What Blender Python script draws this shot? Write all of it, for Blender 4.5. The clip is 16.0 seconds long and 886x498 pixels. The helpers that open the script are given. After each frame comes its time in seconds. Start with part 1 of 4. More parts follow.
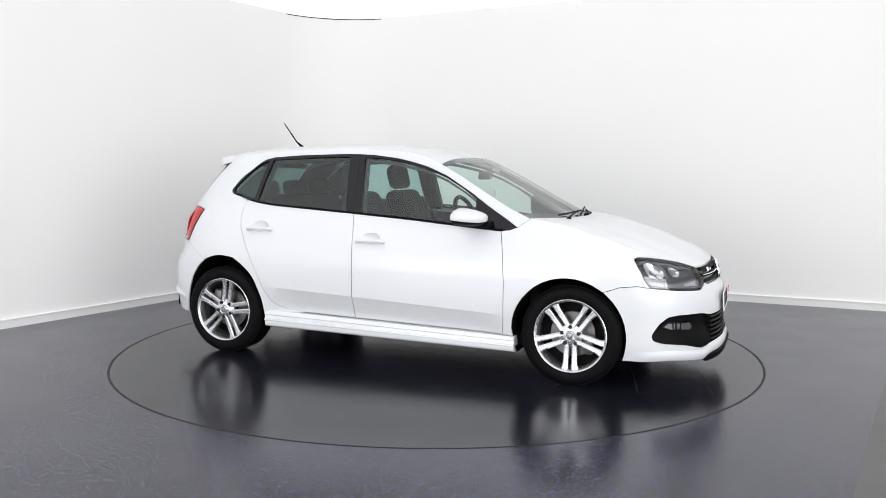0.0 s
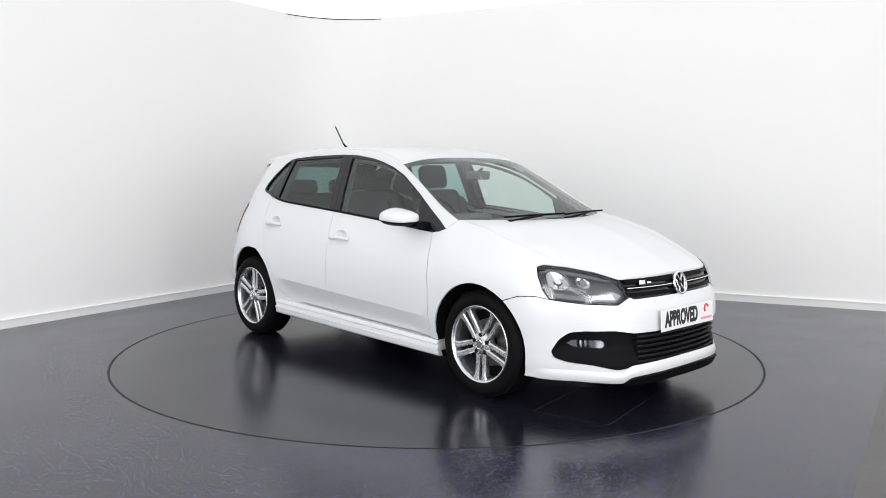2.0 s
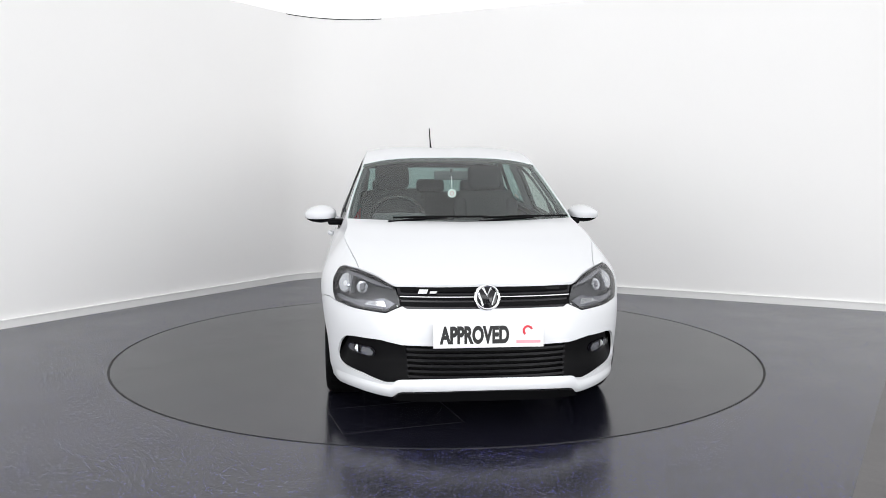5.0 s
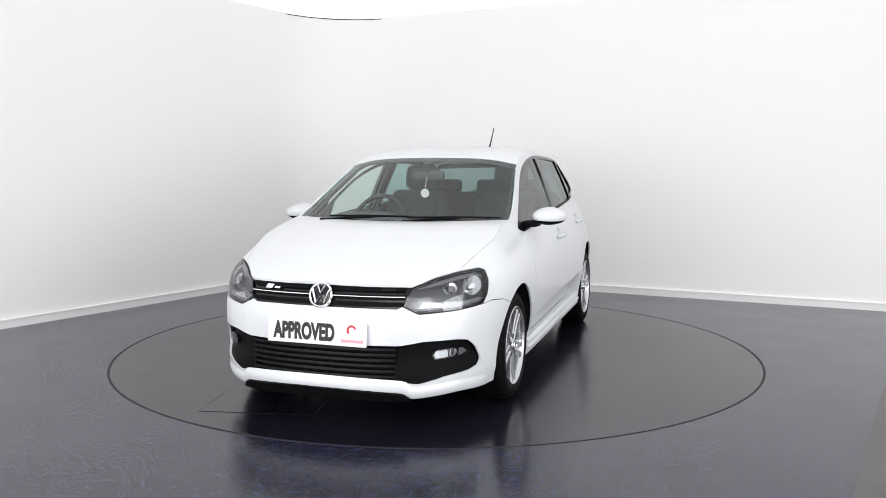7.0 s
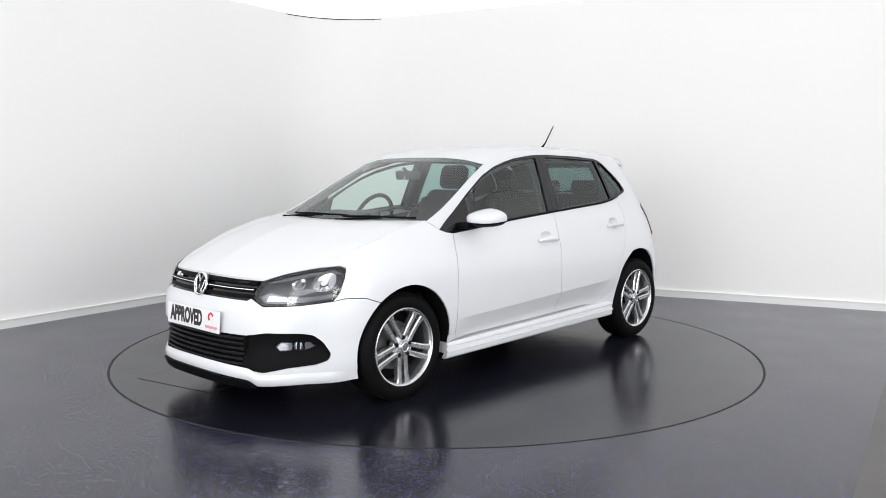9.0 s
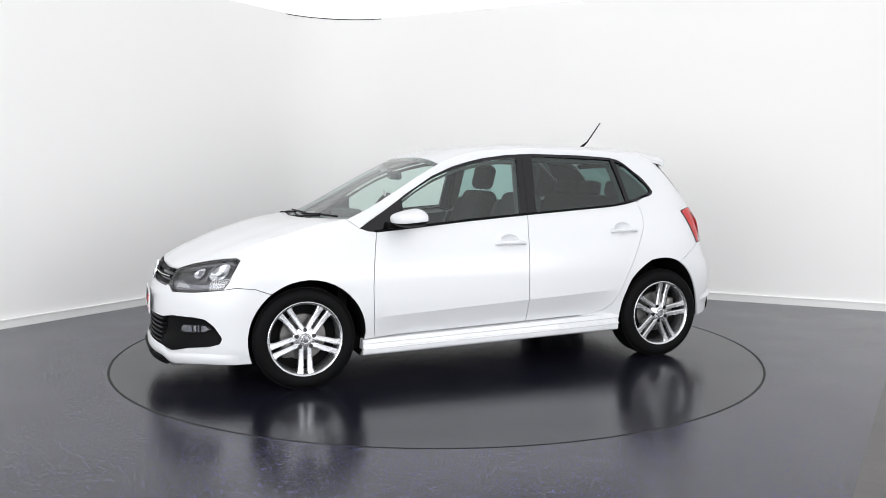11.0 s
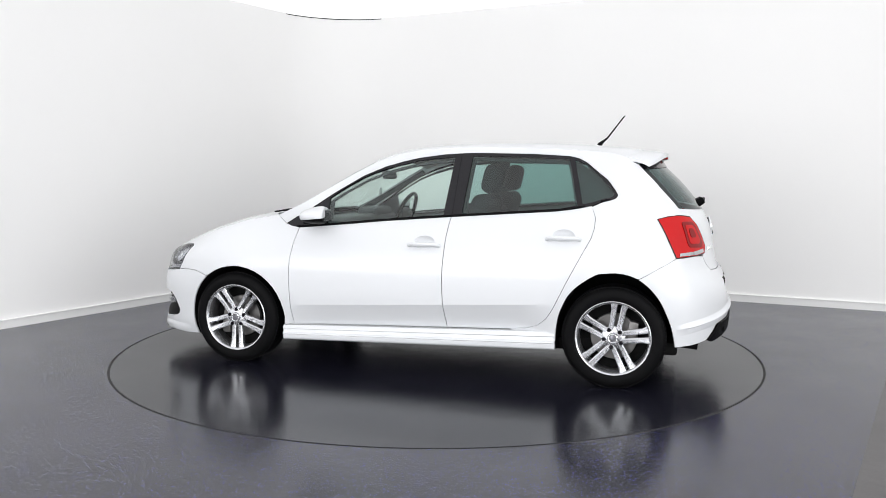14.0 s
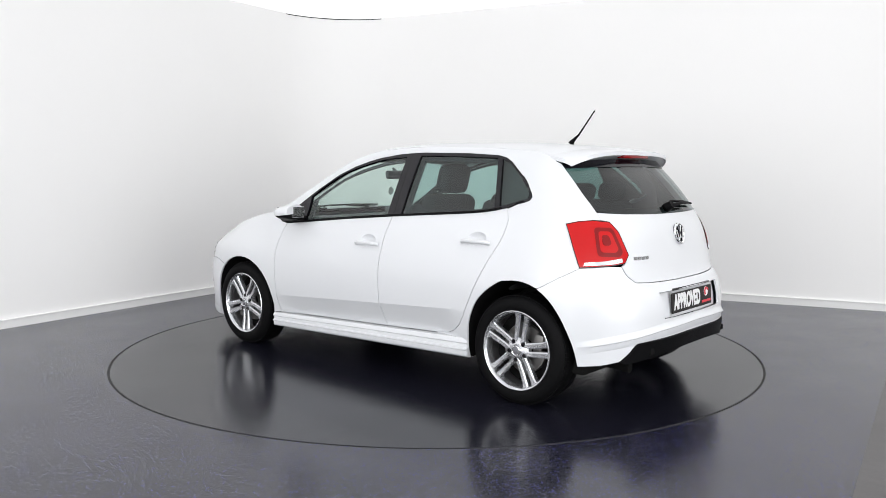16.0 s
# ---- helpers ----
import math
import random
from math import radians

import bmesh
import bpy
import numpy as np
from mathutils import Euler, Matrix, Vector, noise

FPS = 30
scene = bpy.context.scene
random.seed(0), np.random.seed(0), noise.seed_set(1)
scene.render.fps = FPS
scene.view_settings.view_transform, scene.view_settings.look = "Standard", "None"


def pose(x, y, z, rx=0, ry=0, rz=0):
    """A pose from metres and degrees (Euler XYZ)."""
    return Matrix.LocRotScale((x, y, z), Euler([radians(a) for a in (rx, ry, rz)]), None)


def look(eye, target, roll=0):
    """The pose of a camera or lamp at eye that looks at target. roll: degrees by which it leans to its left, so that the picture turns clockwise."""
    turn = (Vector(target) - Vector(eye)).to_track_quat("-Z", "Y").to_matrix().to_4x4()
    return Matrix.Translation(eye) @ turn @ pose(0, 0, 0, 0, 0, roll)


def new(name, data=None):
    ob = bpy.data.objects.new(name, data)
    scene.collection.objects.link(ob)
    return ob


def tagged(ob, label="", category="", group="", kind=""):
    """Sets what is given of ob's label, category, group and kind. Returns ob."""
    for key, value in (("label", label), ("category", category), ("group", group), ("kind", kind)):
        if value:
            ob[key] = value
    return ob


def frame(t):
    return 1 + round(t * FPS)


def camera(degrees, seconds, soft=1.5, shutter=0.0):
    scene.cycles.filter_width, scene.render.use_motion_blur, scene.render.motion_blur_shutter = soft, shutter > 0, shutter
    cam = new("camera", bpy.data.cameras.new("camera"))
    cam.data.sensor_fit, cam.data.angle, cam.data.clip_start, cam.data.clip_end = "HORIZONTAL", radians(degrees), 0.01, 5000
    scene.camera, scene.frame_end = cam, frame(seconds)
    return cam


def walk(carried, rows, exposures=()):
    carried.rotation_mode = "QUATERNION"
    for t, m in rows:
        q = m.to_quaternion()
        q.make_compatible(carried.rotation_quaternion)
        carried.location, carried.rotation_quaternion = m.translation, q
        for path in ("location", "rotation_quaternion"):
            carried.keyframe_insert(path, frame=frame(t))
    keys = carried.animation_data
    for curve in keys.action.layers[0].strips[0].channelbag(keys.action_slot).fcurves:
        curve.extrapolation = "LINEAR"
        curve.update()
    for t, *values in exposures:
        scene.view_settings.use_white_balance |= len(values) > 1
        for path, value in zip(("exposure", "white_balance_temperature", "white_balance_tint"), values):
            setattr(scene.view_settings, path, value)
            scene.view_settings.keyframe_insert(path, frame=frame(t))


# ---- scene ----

from mathutils import geometry

# ---------------------------------------------------------------- camera
cam = camera(56.86, 16.0, soft=0.8)
EYE = pose(0, -5.903, 1.280, 90 - 5.51, 0, -0.388) @ pose(0, 0, 0, 0, 0, 0.105)
walk(cam, [(0.0, EYE), (16.0, EYE)])

# ---------------------------------------------------------------- light
world = bpy.data.worlds.new("studio_world")
scene.world = world
world.use_nodes = True
world.node_tree.nodes["Background"].inputs[0].default_value = (0.9, 0.95, 1.0, 1)
world.node_tree.nodes["Background"].inputs[1].default_value = 0.05
scene.view_settings.exposure = 0.55

CORNER = Vector((-1.32, 4.155, 0))
DIR_L = Vector((-0.526, -0.850, 0)).normalized()
DIR_R = Vector((0.897, -0.442, 0)).normalized()
CEIL = 3.03


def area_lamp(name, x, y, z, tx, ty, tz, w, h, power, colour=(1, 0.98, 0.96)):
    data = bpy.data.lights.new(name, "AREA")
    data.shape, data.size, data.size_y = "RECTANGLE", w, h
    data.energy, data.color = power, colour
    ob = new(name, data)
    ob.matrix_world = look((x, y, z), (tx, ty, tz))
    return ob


# a softbox in the ceiling behind the camera; the stretched ceiling itself is luminous (see CEILING)
area_lamp("ceiling_softbox_lamp", -0.3, -6.4, 2.96, 0, -2.0, 0.6, 5.0, 2.0, 70, (0.97, 0.98, 1.0))
# unseen area lamps added behind the camera to brighten flanks and lower walls
area_lamp("unseen_fill_lamp", -4.6, -7.6, 1.5, -0.8, 0.6, 0.7, 5.0, 2.6, 160, (0.97, 0.98, 1.0))
area_lamp("unseen_fill_lamp", 4.8, -7.2, 1.5, -0.9, 0.3, 0.7, 5.0, 2.6, 175, (0.97, 0.98, 1.0))


# ---------------------------------------------------------------- materials
def material(name, colour, rough=0.5, metal=0.0, coat=0.0, noise_scale=0, noise_amount=0.0, bump=0.0, bump_scale=200, spec=0.5):
    m = bpy.data.materials.new(name)
    m.use_nodes = True
    nt = m.node_tree
    b = nt.nodes["Principled BSDF"]
    b.inputs["Base Color"].default_value = (*colour, 1)
    b.inputs["Roughness"].default_value = rough
    b.inputs["Metallic"].default_value = metal
    b.inputs["Coat Weight"].default_value = coat
    b.inputs["Coat Roughness"].default_value = 0.16
    b.inputs["Specular IOR Level"].default_value = spec
    tc = nt.nodes.new("ShaderNodeTexCoord")
    if noise_scale:
        n = nt.nodes.new("ShaderNodeTexNoise")
        n.inputs["Scale"].default_value, n.inputs["Detail"].default_value = noise_scale, 5
        nt.links.new(tc.outputs["Object"], n.inputs["Vector"])
        mix = nt.nodes.new("ShaderNodeMix")
        mix.data_type = "RGBA"
        mix.inputs[6].default_value = (*[c * (1 - noise_amount) for c in colour], 1)
        mix.inputs[7].default_value = (*[min(1, c * (1 + noise_amount)) for c in colour], 1)
        nt.links.new(n.outputs["Fac"], mix.inputs[0])
        nt.links.new(mix.outputs[2], b.inputs["Base Color"])
        mr = nt.nodes.new("ShaderNodeMapRange")
        mr.inputs["To Min"].default_value, mr.inputs["To Max"].default_value = rough * 0.88, min(1, rough * 1.12)
        nt.links.new(n.outputs["Fac"], mr.inputs["Value"])
        nt.links.new(mr.outputs[0], b.inputs["Roughness"])
    if bump:
        n2 = nt.nodes.new("ShaderNodeTexNoise")
        n2.inputs["Scale"].default_value, n2.inputs["Detail"].default_value = bump_scale, 3
        nt.links.new(tc.outputs["Object"], n2.inputs["Vector"])
        bp = nt.nodes.new("ShaderNodeBump")
        bp.inputs["Strength"].default_value, bp.inputs["Distance"].default_value = bump, 0.002
        nt.links.new(n2.outputs["Fac"], bp.inputs["Height"])
        nt.links.new(bp.outputs[0], b.inputs["Normal"])
    return m


def glass_material(name, tint, ior=1.5, rough=0.0):
    m = bpy.data.materials.new(name)
    m.use_nodes = True
    nt = m.node_tree
    nt.nodes.remove(nt.nodes["Principled BSDF"])
    tr = nt.nodes.new("ShaderNodeBsdfTransparent")
    tr.inputs[0].default_value = (*tint, 1)
    gl = nt.nodes.new("ShaderNodeBsdfGlossy")
    gl.inputs["Roughness"].default_value = rough
    lw = nt.nodes.new("ShaderNodeLayerWeight")
    lw.inputs[0].default_value = 0.5
    pw = nt.nodes.new("ShaderNodeMath")
    pw.operation = "POWER"
    pw.inputs[1].default_value = 5
    nt.links.new(lw.outputs["Facing"], pw.inputs[0])
    fr = nt.nodes.new("ShaderNodeMath")
    fr.operation = "MULTIPLY_ADD"
    r0 = ((ior - 1) / (ior + 1)) ** 2 * 2
    fr.inputs[1].default_value, fr.inputs[2].default_value = 1 - r0, r0
    nt.links.new(pw.outputs[0], fr.inputs[0])
    mx = nt.nodes.new("ShaderNodeMixShader")
    nt.links.new(fr.outputs[0], mx.inputs[0])
    nt.links.new(tr.outputs[0], mx.inputs[1])
    nt.links.new(gl.outputs[0], mx.inputs[2])
    nt.links.new(mx.outputs[0], nt.nodes["Material Output"].inputs[0])
    return m


def floor_material(name, base, flecks=True, rough=0.26, spec=0.42):
    m = material(name, base, rough, spec=spec)
    nt = m.node_tree
    b = nt.nodes["Principled BSDF"]
    tc = nt.nodes.new("ShaderNodeTexCoord")
    # broad wear, fine grain
    n1 = nt.nodes.new("ShaderNodeTexNoise")
    n1.inputs["Scale"].default_value, n1.inputs["Detail"].default_value = 2.6, 8
    n2 = nt.nodes.new("ShaderNodeTexNoise")
    n2.inputs["Scale"].default_value, n2.inputs["Detail"].default_value = 140, 2
    for n in (n1, n2):
        nt.links.new(tc.outputs["Object"], n.inputs["Vector"])
    mixa = nt.nodes.new("ShaderNodeMix")
    mixa.data_type = "RGBA"
    mixa.inputs[6].default_value = (*[c * 0.72 for c in base], 1)
    mixa.inputs[7].default_value = (*[c * 1.3 for c in base], 1)
    nt.links.new(n2.outputs["Fac"], mixa.inputs[0])
    out = mixa.outputs[2]
    if flecks:
        for scale, limit, colour in ((66, 0.20, (0.105, 0.11, 0.40)), (56, 0.15, (0.20, 0.20, 0.29)), (50, 0.16, (0.005, 0.005, 0.007))):
            v = nt.nodes.new("ShaderNodeTexVoronoi")
            v.inputs["Scale"].default_value = scale
            nt.links.new(tc.outputs["Object"], v.inputs["Vector"])
            lt = nt.nodes.new("ShaderNodeMath")
            lt.operation = "LESS_THAN"
            lt.inputs[1].default_value = limit
            nt.links.new(v.outputs["Distance"], lt.inputs[0])
            mx = nt.nodes.new("ShaderNodeMix")
            mx.data_type = "RGBA"
            nt.links.new(lt.outputs[0], mx.inputs[0])
            nt.links.new(out, mx.inputs[6])
            mx.inputs[7].default_value = (*colour, 1)
            out = mx.outputs[2]
    nt.links.new(out, b.inputs["Base Color"])
    mr = nt.nodes.new("ShaderNodeMapRange")
    mr.inputs["From Min"].default_value, mr.inputs["From Max"].default_value = 0.3, 0.7
    mr.inputs["To Min"].default_value, mr.inputs["To Max"].default_value = rough * 0.90, rough * 1.10
    nt.links.new(n1.outputs["Fac"], mr.inputs["Value"])
    nt.links.new(mr.outputs[0], b.inputs["Roughness"])
    bp = nt.nodes.new("ShaderNodeBump")
    bp.inputs["Strength"].default_value, bp.inputs["Distance"].default_value = 0.12, 0.001
    nt.links.new(n2.outputs["Fac"], bp.inputs["Height"])
    # gentle waves in the sheet
    n3 = nt.nodes.new("ShaderNodeTexNoise")
    n3.inputs["Scale"].default_value, n3.inputs["Detail"].default_value = 9, 3
    nt.links.new(tc.outputs["Object"], n3.inputs["Vector"])
    wave = nt.nodes.new("ShaderNodeBump")
    wave.inputs["Strength"].default_value, wave.inputs["Distance"].default_value = 1.0, 0.0008
    nt.links.new(n3.outputs["Fac"], wave.inputs["Height"])
    nt.links.new(wave.outputs[0], bp.inputs["Normal"])
    nt.links.new(bp.outputs[0], b.inputs["Normal"])
    return m


def luminous(name, colour, strength):
    m = material(name, (0.38, 0.38, 0.38), 0.8)
    b = m.node_tree.nodes["Principled BSDF"]
    b.inputs["Emission Color"].default_value = (*colour, 1)
    b.inputs["Emission Strength"].default_value = strength
    return m


WALL = material("white_wall_paint", (0.89, 0.886, 0.876), 0.75, noise_scale=1.2, noise_amount=0.012, bump=0.12, bump_scale=260)
CEILING = luminous("lit_stretch_ceiling", (0.985, 0.985, 1.0), 0.57)
TRIM = material("white_gloss_trim", (0.82, 0.82, 0.81), 0.4, noise_scale=3, noise_amount=0.02)
FLOOR = floor_material("dark_flecked_vinyl", (0.014, 0.014, 0.023), rough=0.22, spec=0.52)
FLOOR_EDGE = floor_material("grey_brown_vinyl", (0.060, 0.056, 0.056), False, 0.35)
TABLE = floor_material("turntable_vinyl", (0.008, 0.008, 0.014), False, 0.20, 0.50)
GAP = material("black_gap_rubber", (0.006, 0.006, 0.006), 0.7)
PAINT = material("white_car_paint", (0.680, 0.692, 0.710), 0.40, coat=0.6)
BLACK_TRIM = material("black_textured_plastic", (0.004, 0.004, 0.0045), 0.5, spec=0.06, noise_scale=60, noise_amount=0.12, bump=0.15, bump_scale=900)
GLOSS_BLACK = material("gloss_black_plastic", (0.005, 0.0045, 0.007), 0.12, spec=0.42)
RUBBER = material("tyre_rubber", (0.0042, 0.0042, 0.0046), 0.6, spec=0.07, noise_scale=30, noise_amount=0.15, bump=0.2, bump_scale=300)
SILVER = material("silver_alloy", (0.64, 0.65, 0.67), 0.26, metal=0.9, noise_scale=12, noise_amount=0.04)
CHROME = material("chrome", (0.92, 0.93, 0.94), 0.10, metal=1.0)
# wheel alloy darkened: the shade inside the barrel is put into its grey
WHEEL_INNER = material("shaded_wheel_alloy", (0.30, 0.30, 0.31), 0.42, metal=0.85, noise_scale=18, noise_amount=0.08)
DARK_METAL = material("dark_brake_steel", (0.16, 0.155, 0.15), 0.45, metal=0.8, noise_scale=25, noise_amount=0.2)
UNDER = material("underbody_black", (0.006, 0.006, 0.006), 0.8, spec=0.1)
INTERIOR = material("anthracite_interior_plastic", (0.065, 0.068, 0.072), 0.6, noise_scale=20, noise_amount=0.08, bump=0.2, bump_scale=500)
FABRIC = material("charcoal_seat_fabric", (0.035, 0.036, 0.040), 0.9, noise_scale=40, noise_amount=0.2, bump=0.4, bump_scale=700)
HEADLINER = material("pale_headliner_fabric", (0.42, 0.42, 0.40), 0.95, noise_scale=30, noise_amount=0.06)
RED_LENS = material("red_light_lens", (0.48, 0.003, 0.004), 0.12, spec=0.35)
DARK_RED = material("deep_red_lens", (0.20, 0.002, 0.003), 0.12, spec=0.35)
REFLECTOR = material("lamp_reflector", (0.55, 0.56, 0.58), 0.14, metal=1.0)
LAMP_DARK = material("headlamp_dark_housing", (0.035, 0.035, 0.040), 0.3)
LENS_EDGE = material("dark_lens_edge", (0.03, 0.002, 0.003), 0.2)
LAMP_GREY = material("headlamp_grey_bezel", (0.19, 0.19, 0.21), 0.25, metal=0.5)
SLAT = material("satin_black_slat", (0.008, 0.008, 0.009), 0.4, spec=0.2)
PLATE_WHITE = material("plate_white", (0.80, 0.80, 0.80), 0.35)
PLATE_BLACK = material("plate_black", (0.012, 0.010, 0.010), 0.45, spec=0.2)
INK = material("black_ink", (0.012, 0.012, 0.012), 0.5)
LOGO_RED = material("logo_red", (0.62, 0.03, 0.05), 0.4)
LOGO_PINK = material("logo_pink", (0.75, 0.35, 0.40), 0.4)
GLASS = glass_material("green_tinted_glass", (0.84, 0.95, 0.91))
PRIVACY = glass_material("privacy_glass", (0.41, 0.60, 0.57))
REAR_GLASS = glass_material("dark_rear_glass", (0.24, 0.34, 0.33))
LENS = glass_material("clear_lens", (0.95, 0.96, 0.97), 1.45)


# ---------------------------------------------------------------- mesh helpers
def mesh_of(name, verts, faces, mat, smooth=True, angle=None):
    me = bpy.data.meshes.new(name)
    me.from_pydata([tuple(v) for v in verts], [], faces)
    me.materials.append(mat)
    if smooth:
        me.shade_smooth()
        if angle:
            me.set_sharp_from_angle(angle=radians(angle))
    me.update()
    return me


def part(name, geo, mat, parent, label="", smooth=True, angle=35):
    """One mesh object under a thing or under a part. geo: a bmesh, or vertices and faces."""
    if isinstance(geo, bmesh.types.BMesh):
        me = bpy.data.meshes.new(name)
        geo.to_mesh(me)
        geo.free()
        me.materials.append(mat)
        if smooth:
            me.shade_smooth()
            me.set_sharp_from_angle(angle=radians(angle))
    else:
        me = mesh_of(name, geo[0], geo[1], mat, smooth, angle)
    ob = new(name, me)
    ob.parent = parent
    if label:
        tagged(ob, label)
    return ob


def box_bm(x, y, z, sx, sy, sz, bevel=0.0, seg=2, m=None):
    bm = bmesh.new()
    bmesh.ops.create_cube(bm, size=1)
    bmesh.ops.scale(bm, vec=(sx, sy, sz), verts=bm.verts)
    if bevel:
        bmesh.ops.bevel(bm, geom=bm.edges[:], offset=bevel, segments=seg, profile=0.5, affect="EDGES")
    if m is not None:
        bmesh.ops.transform(bm, matrix=m, verts=bm.verts)
    bmesh.ops.translate(bm, vec=(x, y, z), verts=bm.verts)
    return bm


def merge(*bms):
    out = bms[0]
    for b in bms[1:]:
        me = bpy.data.meshes.new("tmp")
        b.to_mesh(me)
        b.free()
        out.from_mesh(me)
        bpy.data.meshes.remove(me)
    return out


def lathe(profile, seg=64, axis="Y"):
    """Turns a profile of (radius, along) pairs round the axis."""
    verts, faces = [], []
    n = len(profile)
    for i in range(seg):
        a = 2 * math.pi * i / seg
        for r, h in profile:
            if axis == "Y":
                verts.append((r * math.cos(a), h, r * math.sin(a)))
            else:
                verts.append((r * math.cos(a), r * math.sin(a), h))
    for i in range(seg):
        j = (i + 1) % seg
        for k in range(n - 1):
            faces.append((i * n + k, j * n + k, j * n + k + 1, i * n + k + 1))
    return verts, faces


def tube(points, radius, seg=8, closed=False):
    """A round bar along points; radius one number or one per point."""
    pts = [Vector(p) for p in points]
    n = len(pts)
    rad = radius if isinstance(radius, (list, tuple)) else [radius] * n
    verts, faces = [], []
    for i, p in enumerate(pts):
        a = pts[(i - 1) % n] if closed or i else p
        b = pts[(i + 1) % n] if closed or i < n - 1 else p
        d = (b - a).normalized()
        u = d.orthogonal().normalized() if abs(d.z) > 0.95 else d.cross(Vector((0, 0, 1))).normalized()
        w = d.cross(u)
        for k in range(seg):
            c = 2 * math.pi * k / seg
            verts.append(p + rad[i] * (u * math.cos(c) + w * math.sin(c)))
    for i in range(n if closed else n - 1):
        j = (i + 1) % n
        for k in range(seg):
            l = (k + 1) % seg
            faces.append((i * seg + k, i * seg + l, j * seg + l, j * seg + k))
    if not closed:
        faces.append(tuple(range(seg))[::-1])
        faces.append(tuple((n - 1) * seg + k for k in range(seg)))
    return verts, faces


def spline(xs, ys):
    """A smooth curve through the given pairs that never overshoots."""
    xs, ys = np.array(xs, float), np.array(ys, float)
    d = np.diff(ys) / np.diff(xs)
    m = np.zeros(len(xs))
    m[0], m[-1] = d[0], d[-1]
    for i in range(1, len(xs) - 1):
        m[i] = 0 if d[i - 1] * d[i] <= 0 else 2 * d[i - 1] * d[i] / (d[i - 1] + d[i])
    xl, yl, ml = xs.tolist(), ys.tolist(), m.tolist()

    def at(x):
        if x <= xl[0]:
            return yl[0]
        if x >= xl[-1]:
            return yl[-1]
        i = 0
        while xl[i + 1] < x:
            i += 1
        h = xl[i + 1] - xl[i]
        t = (x - xl[i]) / h
        return ((1 + 2 * t) * (1 - t) ** 2 * yl[i] + t * (1 - t) ** 2 * h * ml[i]
                + t * t * (3 - 2 * t) * yl[i + 1] + t * t * (t - 1) * h * ml[i + 1])
    return at


# ---------------------------------------------------------------- room
def wall_strip(name, line, z0, z1, thick, mat, parent=None):
    """A wall that follows a plan line, with thickness to its outer (left-hand) side."""
    n = len(line)
    verts, faces = [], []
    for i, p in enumerate(line):
        a, b = line[max(i - 1, 0)], line[min(i + 1, n - 1)]
        d = (b - a).normalized()
        nrm = Vector((-d.y, d.x, 0))
        for off, z in ((0, z0), (0, z1), (thick, z1), (thick, z0)):
            verts.append(p + nrm * off + Vector((0, 0, z)))
    for i in range(n - 1):
        for k in range(4):
            l = (k + 1) % 4
            faces.append((i * 4 + k, i * 4 + l, i * 4 + 4 + l, i * 4 + 4 + k))
    faces += [(0, 1, 2, 3), tuple((n - 1) * 4 + k for k in (3, 2, 1, 0))]
    ob = new(name, mesh_of(name, verts, faces, mat, True, 30))
    if parent:
        ob.parent = parent
    return ob


def corner_line(inset=0.0, radius=0.95):
    """Plan of the two visible walls with their rounded corner."""
    mid = (DIR_L + DIR_R).normalized()
    half = math.acos(DIR_L.dot(DIR_R)) / 2
    radius = radius - inset
    base = CORNER + mid * (inset / math.sin(half))
    tlen = radius / math.tan(half)
    cen = base + mid * (radius / math.sin(half))
    a, b = base + DIR_L * tlen, base + DIR_R * tlen
    pts = [base + DIR_L * 13]
    va, vb = a - cen, b - cen
    ang = va.angle(vb)
    for i in range(25):
        t = i / 24
        pts.append(cen + (va * math.sin((1 - t) * ang) + vb * math.sin(t * ang)) / math.sin(ang))
    pts.append(base + DIR_R * 13)
    return pts


